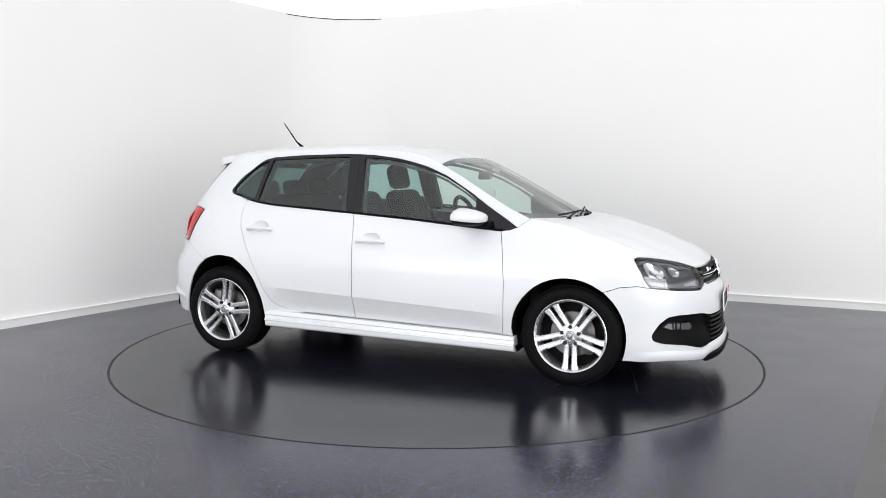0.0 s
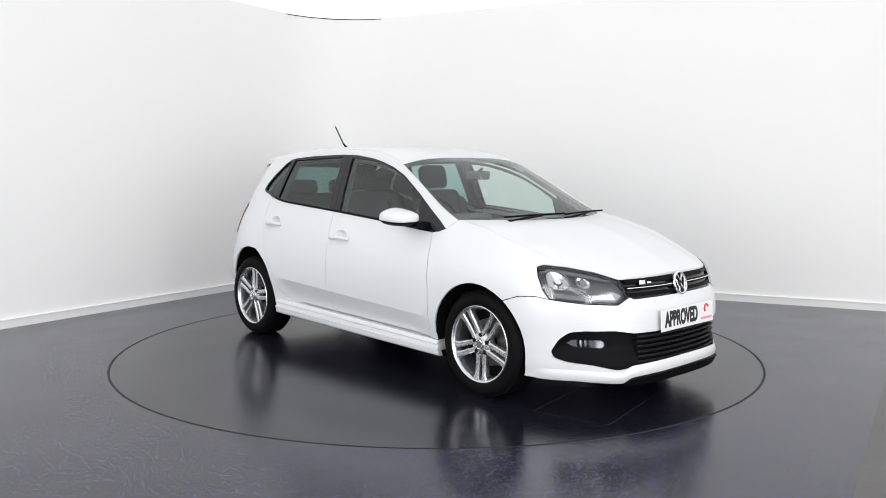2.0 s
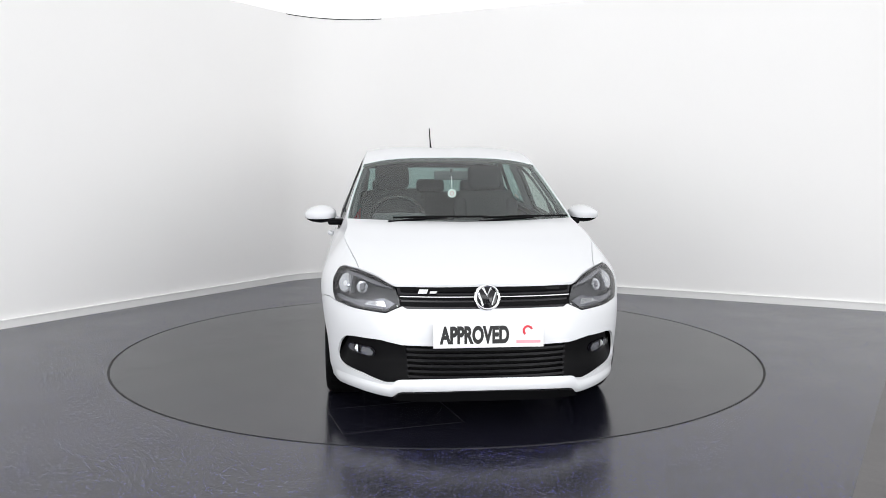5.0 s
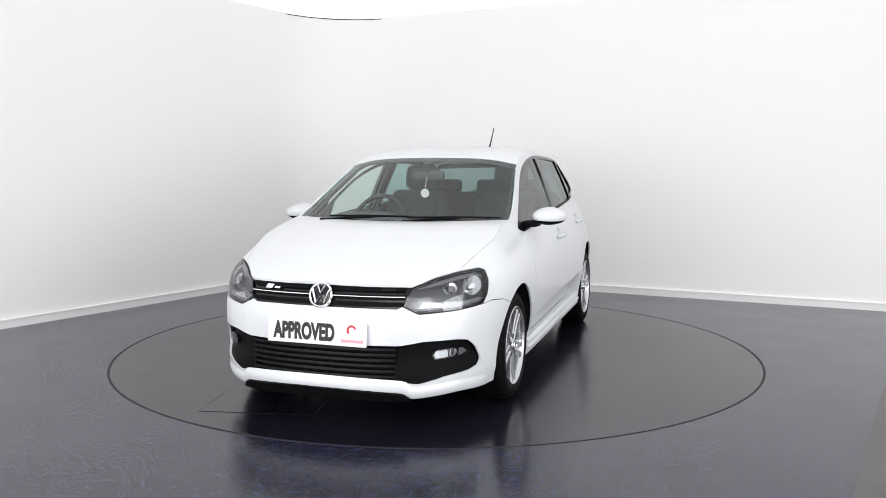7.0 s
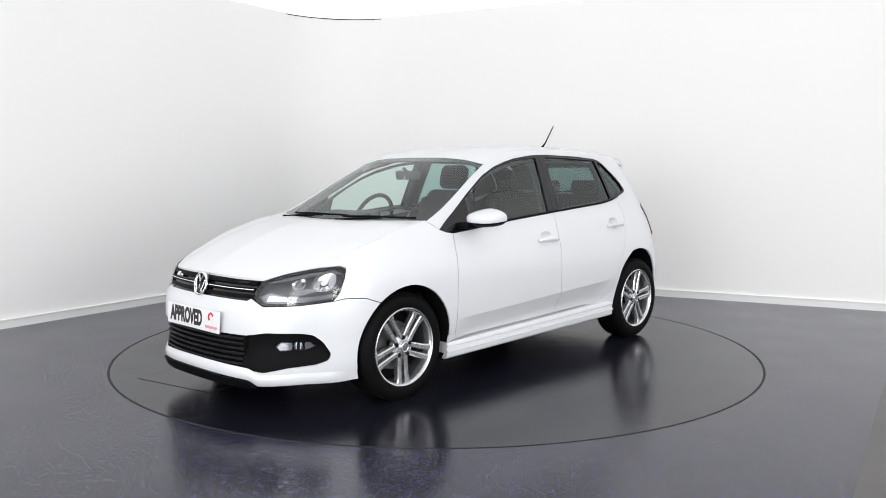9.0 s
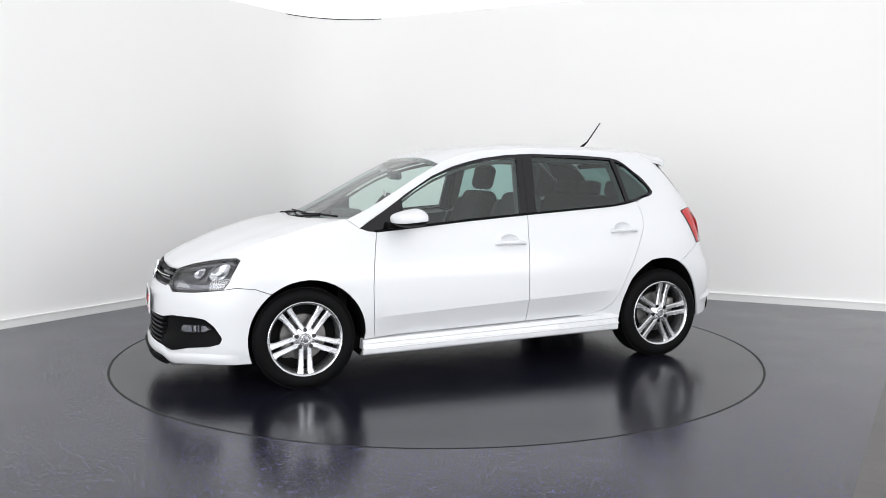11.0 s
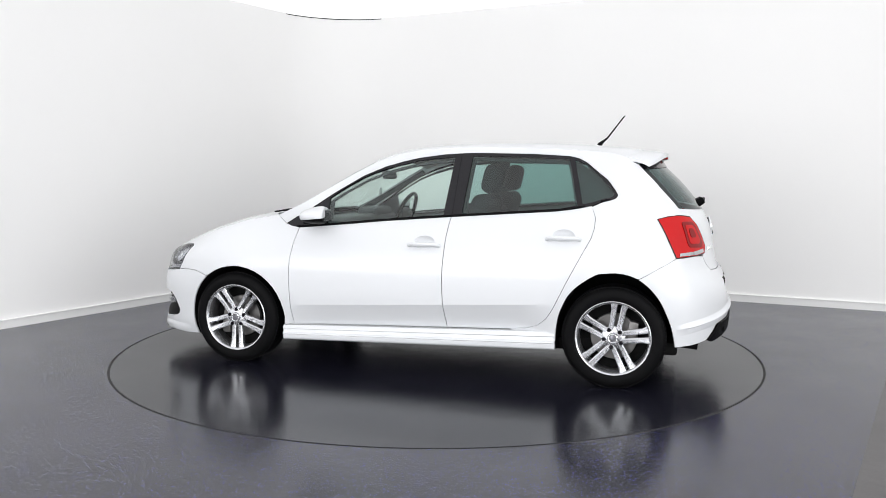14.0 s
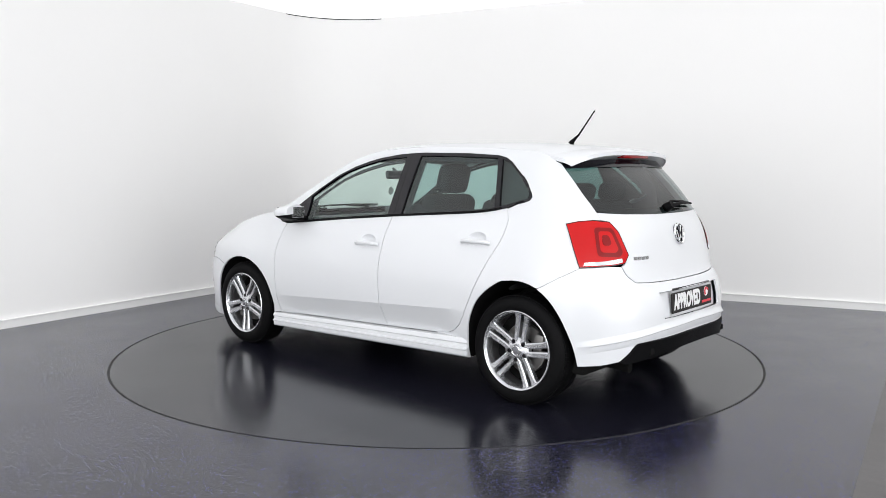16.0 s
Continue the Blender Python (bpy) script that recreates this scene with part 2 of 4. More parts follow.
def build_room():
    line = corner_line()
    tagged(wall_strip("wall_north", line, -0.05, CEIL, 0.15, WALL),
           "plain white painted wall with a rounded corner", "wall", kind="structure")
    far = CORNER + DIR_L * 13 + DIR_R * 13
    tagged(wall_strip("wall_south", [CORNER + DIR_R * 13, far, CORNER + DIR_L * 13], -0.05, CEIL, 0.15, WALL),
           "plain white painted wall closing the studio", "wall", kind="structure")
    base = tagged(wall_strip("baseboard", corner_line(0.018), 0.0, 0.066, 0.018, TRIM),
                  "white painted skirting board along the wall", "baseboard", kind="structure")
    wall_strip("baseboard_cap", corner_line(0.024), 0.066, 0.072, 0.024, TRIM, base)
    # floor with a round hole for the turntable
    def quad(name, r0, mat):
        verts, faces = [], []
        seg = 128
        for r in (r0, 3.2, 22):
            for i in range(seg):
                a = 2 * math.pi * i / seg
                verts.append((r * math.cos(a), r * math.sin(a), 0))
        for k in range(2):
            for i in range(seg):
                j = (i + 1) % seg
                faces.append((k * seg + i, k * seg + j, k * seg + seg + j, k * seg + seg + i))
        return new(name, mesh_of(name, verts, faces, mat, False))
    tagged(quad("floor", 2.241, FLOOR), "dark grey vinyl floor with blue and pale flecks", "floor", kind="structure")
    # a lighter sheet of vinyl along the side of the room
    d = -DIR_L
    nrm = Vector((d.y, -d.x, 0))
    p = Vector((1.63, -2.81, 0.004))
    verts = [p - d * 6, p + d * 5.2, p + d * 5.2 + nrm * 6, p - d * 6 + nrm * 6]
    verts += [v - Vector((0, 0, 0.004)) for v in verts]
    faces = [(0, 1, 2, 3)[::-1], (0, 1, 5, 4), (1, 2, 6, 5), (2, 3, 7, 6), (3, 0, 4, 7)]
    tagged(new("floor_sheet", mesh_of("floor_sheet", verts, faces, FLOOR_EDGE, False)),
           "plain grey vinyl sheet laid beside the flecked floor", "floor", kind="structure")
    # ceiling
    bm = bmesh.new()
    vs = [bm.verts.new((q.x, q.y, CEIL + dz)) for dz in (0, 0.12) for q in
          (CORNER - DIR_L - DIR_R, CORNER + DIR_L * 13.2 - DIR_R, far + DIR_L * 0.2 + DIR_R * 0.2, CORNER + DIR_R * 13.2 - DIR_L)]
    for f in ((0, 1, 2, 3), (7, 6, 5, 4), (0, 1, 5, 4), (1, 2, 6, 5), (2, 3, 7, 6), (3, 0, 4, 7)):
        bm.faces.new([vs[i] for i in f])
    bmesh.ops.recalc_face_normals(bm, faces=bm.faces)
    me = bpy.data.meshes.new("ceiling")
    bm.to_mesh(me)
    bm.free()
    me.materials.append(CEILING)
    tagged(new("ceiling", me), "luminous white stretched fabric ceiling", "ceiling", kind="structure")
    # narrow shadow gap where ceiling and rounded corner meet
    arc = corner_line(0.004)[3:24]
    tagged(wall_strip("trim", arc, CEIL - 0.009, CEIL - 0.001, 0.003, GAP), "thin dark gap between rounded wall corner and ceiling",
           "trim", kind="structure")


build_room()


def build_turntable():
    table = tagged(new("turntable"), "round dark vinyl turntable flush with the floor", "turntable")
    seg = 160
    verts, faces = lathe([(0.0001, 0.0), (1.0, 0.0), (2.223, 0.0), (2.226, -0.002), (2.226, -0.06)], seg, "Z")
    part("disc", (verts, [f[::-1] for f in faces]), TABLE, table, "plain dark vinyl disc", smooth=False)
    part("gap_ring", lathe([(2.226, -0.003), (2.242, -0.003)], seg, "Z"), GAP, table, "black gap round the turntable", smooth=False)
    # access hatch in the disc
    q = Vector((1.965, -0.655, 0))
    e1 = Vector((-0.215, 0.977, 0)) * 0.62
    e2 = Vector((-0.977, -0.215, 0)) * 0.42
    line = [q, q + e1, q + e1 + e2, q + e2]
    verts = [v + Vector((0, 0, h)) for h in (0.0015, -0.01) for v in line]
    faces = [(0, 1, 2, 3), (0, 1, 5, 4), (1, 2, 6, 5), (2, 3, 7, 6), (3, 0, 4, 7)]
    part("hatch", (verts, faces), TABLE, table, "access hatch in the turntable", smooth=False)
    for p0, p1 in zip(line, line[1:] + line[:1]):
        d = (p1 - p0).normalized()
        n = Vector((d.y, -d.x, 0)) * 0.0045
        vs = [p0, p1, p1 + n, p0 + n]
        part("hatch_joint", ([v + Vector((0, 0, 0.001)) for v in vs], [(0, 1, 2, 3)]), GAP, table, smooth=False)
    return table


turntable = build_turntable()

# ---------------------------------------------------------------- the car's outer surface
B_Z = spline([.10, .17, .21, .25, .31, .38, .5, .62, .75, .83, .90, .96, 1.0, 1.1, 1.2, 1.3, 1.38, 1.44],
             [.775, .79, .80, .812, .818, .824, .835, .838, .826, .809, .788, .763, .743, .705, .665, .622, .585, .555])
T_LOW = spline([-1.6, -1.24, -.8, .6, .9, 1.25, 1.5], [.965, .985, 1, 1, .998, 1.006, 1.0])
T_UP = spline([-1.6, -1.24, -.8, -.3, .4, .88, 1.0, 1.3], [.93, .965, .98, .985, .96, .945, .92, .88])
F_Z = spline([.1, .15, .2, .3, .45, .55, .6, .66, .71, .76, .85, 1.0], [2.03, 2.05, 2.07, 2.065, 2.06, 2.045, 2.02, 2.0, 1.97, 1.88, 1.7, 1.5])
R_Z = spline([.1, .2, .3, .4, .5, .6, .64, .7, .8, .93, 1.05, 1.2, 1.33],
             [-1.86, -1.88, -1.896, -1.905, -1.905, -1.888, -1.87, -1.825, -1.805, -1.78, -1.725, -1.61, -1.475])
XA, XB = 1.2, -1.15
NOSE = .76                        # how square the nose is in plan
FRONT, REAR = 2.7, -2.45          # girth coordinate at the middle of the nose and of the tail


def half_width(x, z):
    k = min(max((z - .68) / .30, 0), 1)
    k = k * k * (3 - 2 * k)
    y = B_Z(z) * (T_LOW(x) * (1 - k) + T_UP(x) * k)
    # swage line low on the doors
    c = .445 - .05 * x - z
    if -1.0 < x < 1.0 and c > 0:
        y -= .40 * c * min(1, max(0, .93 - abs(x)) / .26)
    return y


def skin(s, z):
    """The outer skin: s runs round the car (x along the flank, then round the nose or the tail), z is the height."""
    if s > XA:
        a = (s - XA) / 1.5 * math.pi / 2
        c = math.cos(a)
        return Vector((XA + (F_Z(z) - XA) * max(math.sin(a), 0) ** NOSE, math.copysign(abs(c) ** NOSE, c) * half_width(XA, z), z))
    if s < XB:
        a = (XB - s) / 1.3 * math.pi / 2
        c = math.cos(a)
        return Vector((XB + (R_Z(z) - XB) * max(math.sin(a), 0) ** .667, math.copysign(abs(c) ** .667, c) * half_width(XB, z), z))
    return Vector((s, half_width(s, z), z))


def skin_out(s, z):
    e = .012
    n = (skin(s + e, z) - skin(s - e, z)).cross(skin(s, z + e) - skin(s, z - e))
    return -n.normalized()


def inset_poly(poly, gap):
    n = len(poly)
    area = sum(poly[i][0] * poly[(i + 1) % n][1] - poly[(i + 1) % n][0] * poly[i][1] for i in range(n))
    sgn = 1 if area > 0 else -1
    out = []
    for i in range(n):
        a, b, c = Vector(poly[i - 1]), Vector(poly[i]), Vector(poly[(i + 1) % n])
        d1, d2 = (b - a).normalized(), (c - b).normalized()
        n1, n2 = Vector((-d1.y, d1.x)) * sgn, Vector((-d2.y, d2.x)) * sgn
        m = n1 + n2
        if m.length < .2:
            m = n1
        m = m.normalized()
        out.append(tuple(b + m * gap / max(m.dot(n1), .45)))
    return out


def dense(poly, step):
    out = []
    n = len(poly)
    for i in range(n):
        a, b = poly[i], poly[(i + 1) % n]
        k = max(1, int(math.dist(a, b) / step + .5))
        out += [(a[0] + (b[0] - a[0]) * j / k, a[1] + (b[1] - a[1]) * j / k) for j in range(k)]
    return out


def rounded(poly, r=.012, seg=4):
    """Rounds a polygon's corners."""
    n, out = len(poly), []
    for i in range(n):
        a, b, c = Vector(poly[i - 1]), Vector(poly[i]), Vector(poly[(i + 1) % n])
        q = min(r, (a - b).length * .45, (c - b).length * .45)
        p0, p1 = b + (a - b).normalized() * q, b + (c - b).normalized() * q
        for j in range(seg + 1):
            t = j / seg
            out.append(tuple(p0 * (1 - t) ** 2 + b * 2 * t * (1 - t) + p1 * t * t))
    return out


def inside(p, poly):
    hit, j = False, len(poly) - 1
    for i in range(len(poly)):
        (xi, yi), (xj, yj) = poly[i], poly[j]
        if (yi > p[1]) != (yj > p[1]) and p[0] < (xj - xi) * (p[1] - yi) / (yj - yi) + xi:
            hit = not hit
        j = i
    return hit


def sheet(poly, off=0.0, holes=(), gap=.002, step=.04, rim=.012, lift=skin, out=skin_out, edge=.02, crease=()):
    """A panel with an outline drawn on the skin: vertices and faces."""
    loops = [dense(inset_poly(poly, gap), edge)] + [dense(inset_poly(h, -gap), edge) for h in holes]
    pts, edges = [], []
    for lp in loops:
        k = len(pts)
        pts += lp
        edges += [(k + i, k + (i + 1) % len(lp)) for i in range(len(lp))]
    for line in crease:
        k = len(pts)
        ln = dense(line, edge)[:int(sum(math.dist(p, q) for p, q in zip(line, line[1:])) / edge)]
        ln = [p for p in ln if inside(p, loops[0]) and not any(inside(p, h) for h in loops[1:])]
        pts += ln
        edges += [(k + i, k + i + 1) for i in range(len(ln) - 1)]
    rim_pts = np.array(pts)
    lo, hi = rim_pts.min(0), rim_pts.max(0)
    for i in range(int((hi[0] - lo[0]) / step) + 1):
        for j in range(int((hi[1] - lo[1]) / step) + 1):
            p = (lo[0] + (i + .5) * step, lo[1] + (j + .5) * step)
            if inside(p, loops[0]) and not any(inside(p, h) for h in loops[1:]):
                if ((rim_pts - p) ** 2).sum(1).min() > (step * .5) ** 2:
                    pts.append(p)
    v2, _, tris, *_ = geometry.delaunay_2d_cdt([Vector(p) for p in pts], edges, [], 0, 1e-6)
    keep = []
    for t in tris:
        c = [(sum(v2[i][k] for i in t)) / 3 for k in (0, 1)]
        if inside(c, loops[0]) and not any(inside(c, h) for h in loops[1:]):
            keep.append(tuple(t))
    v3, nn = [], []
    for p in v2:
        n = out(p[0], p[1])
        o = off(p[0], p[1]) if callable(off) else off
        nn.append(n)
        v3.append(lift(p[0], p[1]) + n * o)
    faces = []
    for t in keep:
        n = (v3[t[1]] - v3[t[0]]).cross(v3[t[2]] - v3[t[0]])
        faces.append(t if n.dot(nn[t[0]]) > 0 else t[::-1])
    if rim:
        count = {}
        for t in faces:
            for a, b in ((t[0], t[1]), (t[1], t[2]), (t[2], t[0])):
                count[(a, b)] = count.get((a, b), 0) + 1
        low = {}
        for a, b in [e for e in count if (e[1], e[0]) not in count]:
            for i in (a, b):
                if i not in low:
                    low[i] = len(v3)
                    v3.append(v3[i] - nn[i] * rim)
            faces.append((b, a, low[a], low[b]))
    return v3, faces


def band(ss, rows, fade=lambda s: 1):
    """A strip along the skin: rows of (height at s, distance from the skin), each a function of s."""
    verts, faces = [], []
    n = len(rows)
    for s in ss:
        for zf, off in rows:
            z = zf(s)
            verts.append(skin(s, z) + skin_out(s, z) * (off * fade(s)))
    for i in range(len(ss) - 1):
        for k in range(n - 1):
            faces.append((i * n + k, i * n + n + k, i * n + n + k + 1, i * n + k + 1))
    return verts, faces


def flip(geo):
    return [Vector((v[0], -v[1], v[2])) for v in geo[0]], [tuple(f[::-1]) for f in geo[1]]


def both(name, geo, mat, parent, label="", angle=35):
    """The same part on the car's left and right flank."""
    a = part(name, geo, mat, parent, label, angle=angle)
    b = part(name, flip(geo), mat, parent, label, angle=angle)
    return a, b


def around(half, mid):
    """A closed outline from its half, mirrored about the middle of nose or tail."""
    return half + [(2 * mid - s, z) for s, z in half[::-1]]


def curve3(points, n):
    """n points spaced evenly along a smooth line through points."""
    pts = [Vector(p) for p in points]
    d = [0.0]
    for a, b in zip(pts, pts[1:]):
        d.append(d[-1] + (b - a).length)
    f = [spline(d, [p[k] for p in pts]) for k in range(3)]
    return [Vector([g(d[-1] * i / (n - 1)) for g in f]) for i in range(n)]


def patch(mid, side, first, last, nu=30, nv=14, drop=0.0, rim=.012):
    """A surface between four lines: mid (y = 0), side, and the first and last cross lines from mid to side. Mirrored to the whole width."""
    m, s = curve3(mid, nu), curve3(side, nu)
    a, b = curve3(first, nv), curve3(last, nv)
    grid = []
    for i in range(nu):
        u = i / (nu - 1)
        row = []
        for j in range(nv):
            v = j / (nv - 1)
            p = (m[i] * (1 - v) + s[i] * v + a[j] * (1 - u) + b[j] * u
                 - (m[0] * (1 - u) * (1 - v) + m[-1] * u * (1 - v) + s[0] * (1 - u) * v + s[-1] * u * v))
            row.append(p + Vector((0, 0, -drop)))
        grid.append([Vector((p.x, -p.y, p.z)) for p in row[:0:-1]] + row)
    w = 2 * nv - 1
    verts = [p for r in grid for p in r]
    faces = [(i * w + j, i * w + j + 1, (i + 1) * w + j + 1, (i + 1) * w + j) for i in range(nu - 1) for j in range(w - 1)]
    if rim:
        loop = list(range(w)) + [i * w + w - 1 for i in range(1, nu)] + [(nu - 1) * w + j for j in range(w - 2, -1, -1)] + [i * w for i in range(nu - 2, 0, -1)]
        k = len(verts)
        verts += [verts[i] - Vector((0, 0, rim)) for i in loop]
        n = len(loop)
        faces += [(loop[i], loop[(i + 1) % n], k + (i + 1) % n, k + i) for i in range(n)]
    bm = bmesh.new()
    vs = [bm.verts.new(v) for v in verts]
    for f in faces:
        bm.faces.new([vs[i] for i in f])
    bmesh.ops.recalc_face_normals(bm, faces=bm.faces)
    return bm


def arc_pts(cx, cz, r, a0, a1, n=18, rz=None):
    rz = rz or r
    return [(cx + r * math.cos(radians(a0 + (a1 - a0) * i / n)), cz + rz * math.sin(radians(a0 + (a1 - a0) * i / n))) for i in range(n + 1)]


# outlines on the skin: (girth, height)
def girth(x, z):
    """The girth coordinate of the place x along the car, ahead of the front axle."""
    return x if x <= XA else XA + 1.5 * math.asin(((x - XA) / (F_Z(z) - XA)) ** (1 / NOSE)) / (math.pi / 2)


# from the bumper over the top to the sill
ARCH_F = [(girth(x, z), z) for x, z in arc_pts(1.217, .300, .345, -22, 202, 26, .348)]
ARCH_R = [(-.893, .21), (-.896, .305), (-.912, .42), (-.97, .548), (-1.03, .608), (-1.09, .650), (-1.14, .677), (-1.18, .688), (-1.23, .683), (-1.28, .665),
          (-1.33, .630), (-1.38, .578), (-1.43, .505), (-1.47, .43), (-1.51, .345), (-1.54, .257)]
ARCH_R = ARCH_R[:1] + rounded(ARCH_R, .05, 3)[4:-4] + ARCH_R[-1:]
DOOR_F = [(.812, .280), (.824, .38), (.830, .59), (.822, .72), (.806, .82), (.785, .908)]
SPLIT = [(-.234, .993), (-.216, .88), (-.204, .70), (-.201, .59), (-.207, .44), (-.217, .305)]
DOOR_R = [(-1.09, 1.063), (-1.115, 1.0), (-1.112, .94), (-1.095, .88), (-1.05, .795), (-.96, .62), (-.88, .455), (-.84, .395), (-.79, .355), (-.72, .329), (-.61, .316)]
BELT_F = [(.785, .908), (.55, .927), (.20, .960), (-.234, .993)]
BELT_R = [(-.234, .993), (-.55, 1.014), (-.88, 1.036), (-1.0, 1.052), (-1.09, 1.071)]
DLO = [(.885, .932), (.83, .968), (.73, 1.028), (.56, 1.140), (.38, 1.245), (.24, 1.302), (.12, 1.335), (.02, 1.357), (-.16, 1.380), (-.35, 1.388), (-.72, 1.380),
       (-.94, 1.366), (-1.0, 1.352), (-1.045, 1.328), (-1.15, 1.243), (-1.203, 1.150), (-1.208, 1.133), (-1.197, 1.116), (-1.15, 1.093), (-1.09, 1.071),
       (-1.0, 1.052), (-.88, 1.036), (-.55, 1.014), (-.234, .993), (.20, .960), (.55, .927), (.785, .908), (.84, .913)]
ROOF_EDGE = [(.957, .985), (.805, 1.055), (.65, 1.143), (.49, 1.235), (.325, 1.322), (.25, 1.352), (.14, 1.385), (0, 1.409), (-.35, 1.426), (-.8, 1.416), (-1.1, 1.395), (-1.14, 1.391), (-1.155, 1.389), (-1.17, 1.387), (-1.20, 1.383), (-1.26, 1.375), (-1.33, 1.365)]
HEADLIGHT = [(2.312, .612), (2.20, .575), (1.94, .585), (1.71, .603), (1.668, .65), (1.652, .72), (1.685, .766), (1.75, .777), (1.96, .765), (2.12, .742), (2.26, .703)]
BELT = spline([p[0] for p in (BELT_F + BELT_R[1:])[::-1]], [p[1] for p in (BELT_F + BELT_R[1:])[::-1]])
HEADLIGHT = rounded(HEADLIGHT, .017, 3)
TAIL = [(-1.47, .997), (-1.58, 1.012), (-1.70, 1.017), (-1.85, 1.008), (-1.92, .958), (-2.01, .835), (-1.975, .79), (-1.85, .780), (-1.605, .772)]
FOG = [(2.30, .421), (2.15, .440), (1.92, .441), (1.82, .432), (1.745, .392), (1.685, .325), (1.70, .293), (1.78, .275), (1.98, .260), (2.16, .230), (2.30, .243), (2.33, .26)]


FOG_R = FOG[:1] + rounded(FOG, .022, 3)[4:-4] + FOG[-1:]


def on_skin(line):
    return [skin(s, z) for s, z in line]


def build_body(car):
    # front wing
    joint = (girth(1.4285, .575), .575)
    fender = [(.880, .27)] + DOOR_F + [(.885, .932), (.957, .985), (1.15, .953), (1.336, .912), (1.52, .885), (1.69, .853), (1.85, .808), (1.94, .769), (1.75, .777), (1.685, .766), (1.652, .72), (1.668, .65), (1.71, .603),
              (1.61, .615), (1.48, .606), joint] + [p for p in ARCH_F if p[1] > .29 and p[0] < joint[0] - .01]
    both("front_wing", sheet(fender, step=.035), PAINT, car)
    # doors
    dish = lambda c, z: arc_pts(c, z + .010, .064, 0, 345, 24, .036)
    swage = [[(.86, .445 - .05 * .86), (-.96, .445 + .05 * .96)]]
    both("front_door", sheet(DOOR_F + BELT_F[1:] + SPLIT[1:], 0, [dish(-.08, .828)], crease=swage, step=.03), PAINT, car, angle=12)
    both("rear_door", sheet(SPLIT[::-1] + BELT_R[1:] + DOOR_R[1:], 0, [dish(-.935, .884)], crease=swage, step=.03), PAINT, car, angle=12)
    # rear quarter with C pillar, roof rail and A pillar in one pressing
    dlo_top = DLO[:20]
    quarter = (ROOF_EDGE + [(-1.53, 1.315), (-1.60, 1.24), (-1.67, 1.15), (-1.75, 1.059), (-1.78, 1.018)] + [(-1.70, 1.017), (-1.58, 1.012), (-1.47, .997), (-1.605, .772)]
               + [(-1.45, .718), (-1.30, .656)] + [p for p in ARCH_R if p[0] > -1.29][::-1] + [(-.61, .316)] + DOOR_R[::-1][1:] + [(-1.15, 1.093)] + DLO[17::-1])
    quarter = [p for p in quarter if p != (-.893, .21)]
    both("body_side", sheet(quarter, step=.035, gap=.001), PAINT, car)
    # sill skirt with two ridges
    prof = [(1.0, .735), (1.0, .798), (.82, .810), (.76, .810), (.71, .800), (.52, .803), (.47, .814), (.40, .815), (.35, .804), (.14, .806), (.06, .802), (0, .792), (0, .70)]
    verts, faces = [], []
    ns, n = 48, len(prof)
    for i in range(ns + 1):
        s = .888 - 1.782 * i / ns
        top, bot = .294 - .029 * s, .190 - .0202 * s
        for u, y in prof:
            verts.append(Vector((s, y * T_LOW(s), bot + (top - bot) * u)))
    for i in range(ns):
        for k in range(n - 1):
            faces.append((i * n + k, i * n + k + 1, i * n + n + k + 1, i * n + n + k))
    faces += [tuple(range(n))[::-1], tuple(ns * n + k for k in range(n))]
    both("side_skirt", (verts, faces), PAINT, car)
    both("sill", sheet([(.84, .345), (-.80, .355), (-.86, .325), (-.86, .23), (.84, .20)], -.022, step=.05, gap=0, rim=0), PAINT, car)
    # front bumper
    low_arch = [p for p in ARCH_F if p[0] > joint[0] + .008 and p[1] < .60]
    bump = low_arch + [joint, (1.48, .606), (1.61, .615), (1.71, .603), (1.94, .585), (2.20, .575), (2.312, .612), (2.34, .600), (2.5, .602)]
    low = [(2.62, .196), (2.29, .182), (2.25, .176), (2.21, .155), (2.0, .165), (1.84, .172), (1.575, .168)]
    half = low + bump
    opening_half = [(2.7, .422), (2.30, .421)] + [p for p in FOG_R if p[0] < 2.285] + [(2.30, .243), (2.7, .247)]
    hole = opening_half[1:-1]
    hole = [(5.4 - s, z) for s, z in hole[::-1]] + hole
    outline = half + [(5.4 - s, z) for s, z in half[::-1]]

    part("front_bumper", sheet(outline, 0.0, [hole], step=.03, edge=.015), PAINT, car)
    zb = spline([1.57, 1.84, 2.0, 2.20, 2.25, 2.29, 2.62, 2.7], [.168, .173, .166, .157, .184, .191, .204, .205])
    zl = lambda s: zb(min(s, 5.4 - s))
    wide = lambda s: min(1, max(0, (min(s, 5.4 - s) - 1.56) / .10))
    lip_rows = [(lambda s: zl(s) - .002, -.02), (lambda s: zl(s), .006), (lambda s: zl(s) + .006, .009), (lambda s: zl(s) + .034, .010), (lambda s: zl(s) + .046, .006), (lambda s: zl(s) + .060, .0010)]
    part("bumper_lip", band([1.565 + (5.4 - 3.13) * i / 110 for i in range(111)], lip_rows, lambda s: .1 + .9 * wide(s)), PAINT, car)
    splitter = [(2.62, .207), (2.29, .193), (2.25, .186), (2.205, .150), (2.29, .150), (2.62, .160)]
    part("splitter", sheet(splitter + [(5.4 - s, z) for s, z in splitter[::-1]], .022, step=.03, rim=.12), BLACK_TRIM, car, "black plastic lip under the bumper")
    # rear bumper and diffuser
    rb = [p for p in ARCH_R if p[0] < -1.29]
    diff_top = [(-1.845, .286), (-1.915, .330), (-1.975, .382), (-2.08, .387), (-2.25, .392), (-2.40, .398)]
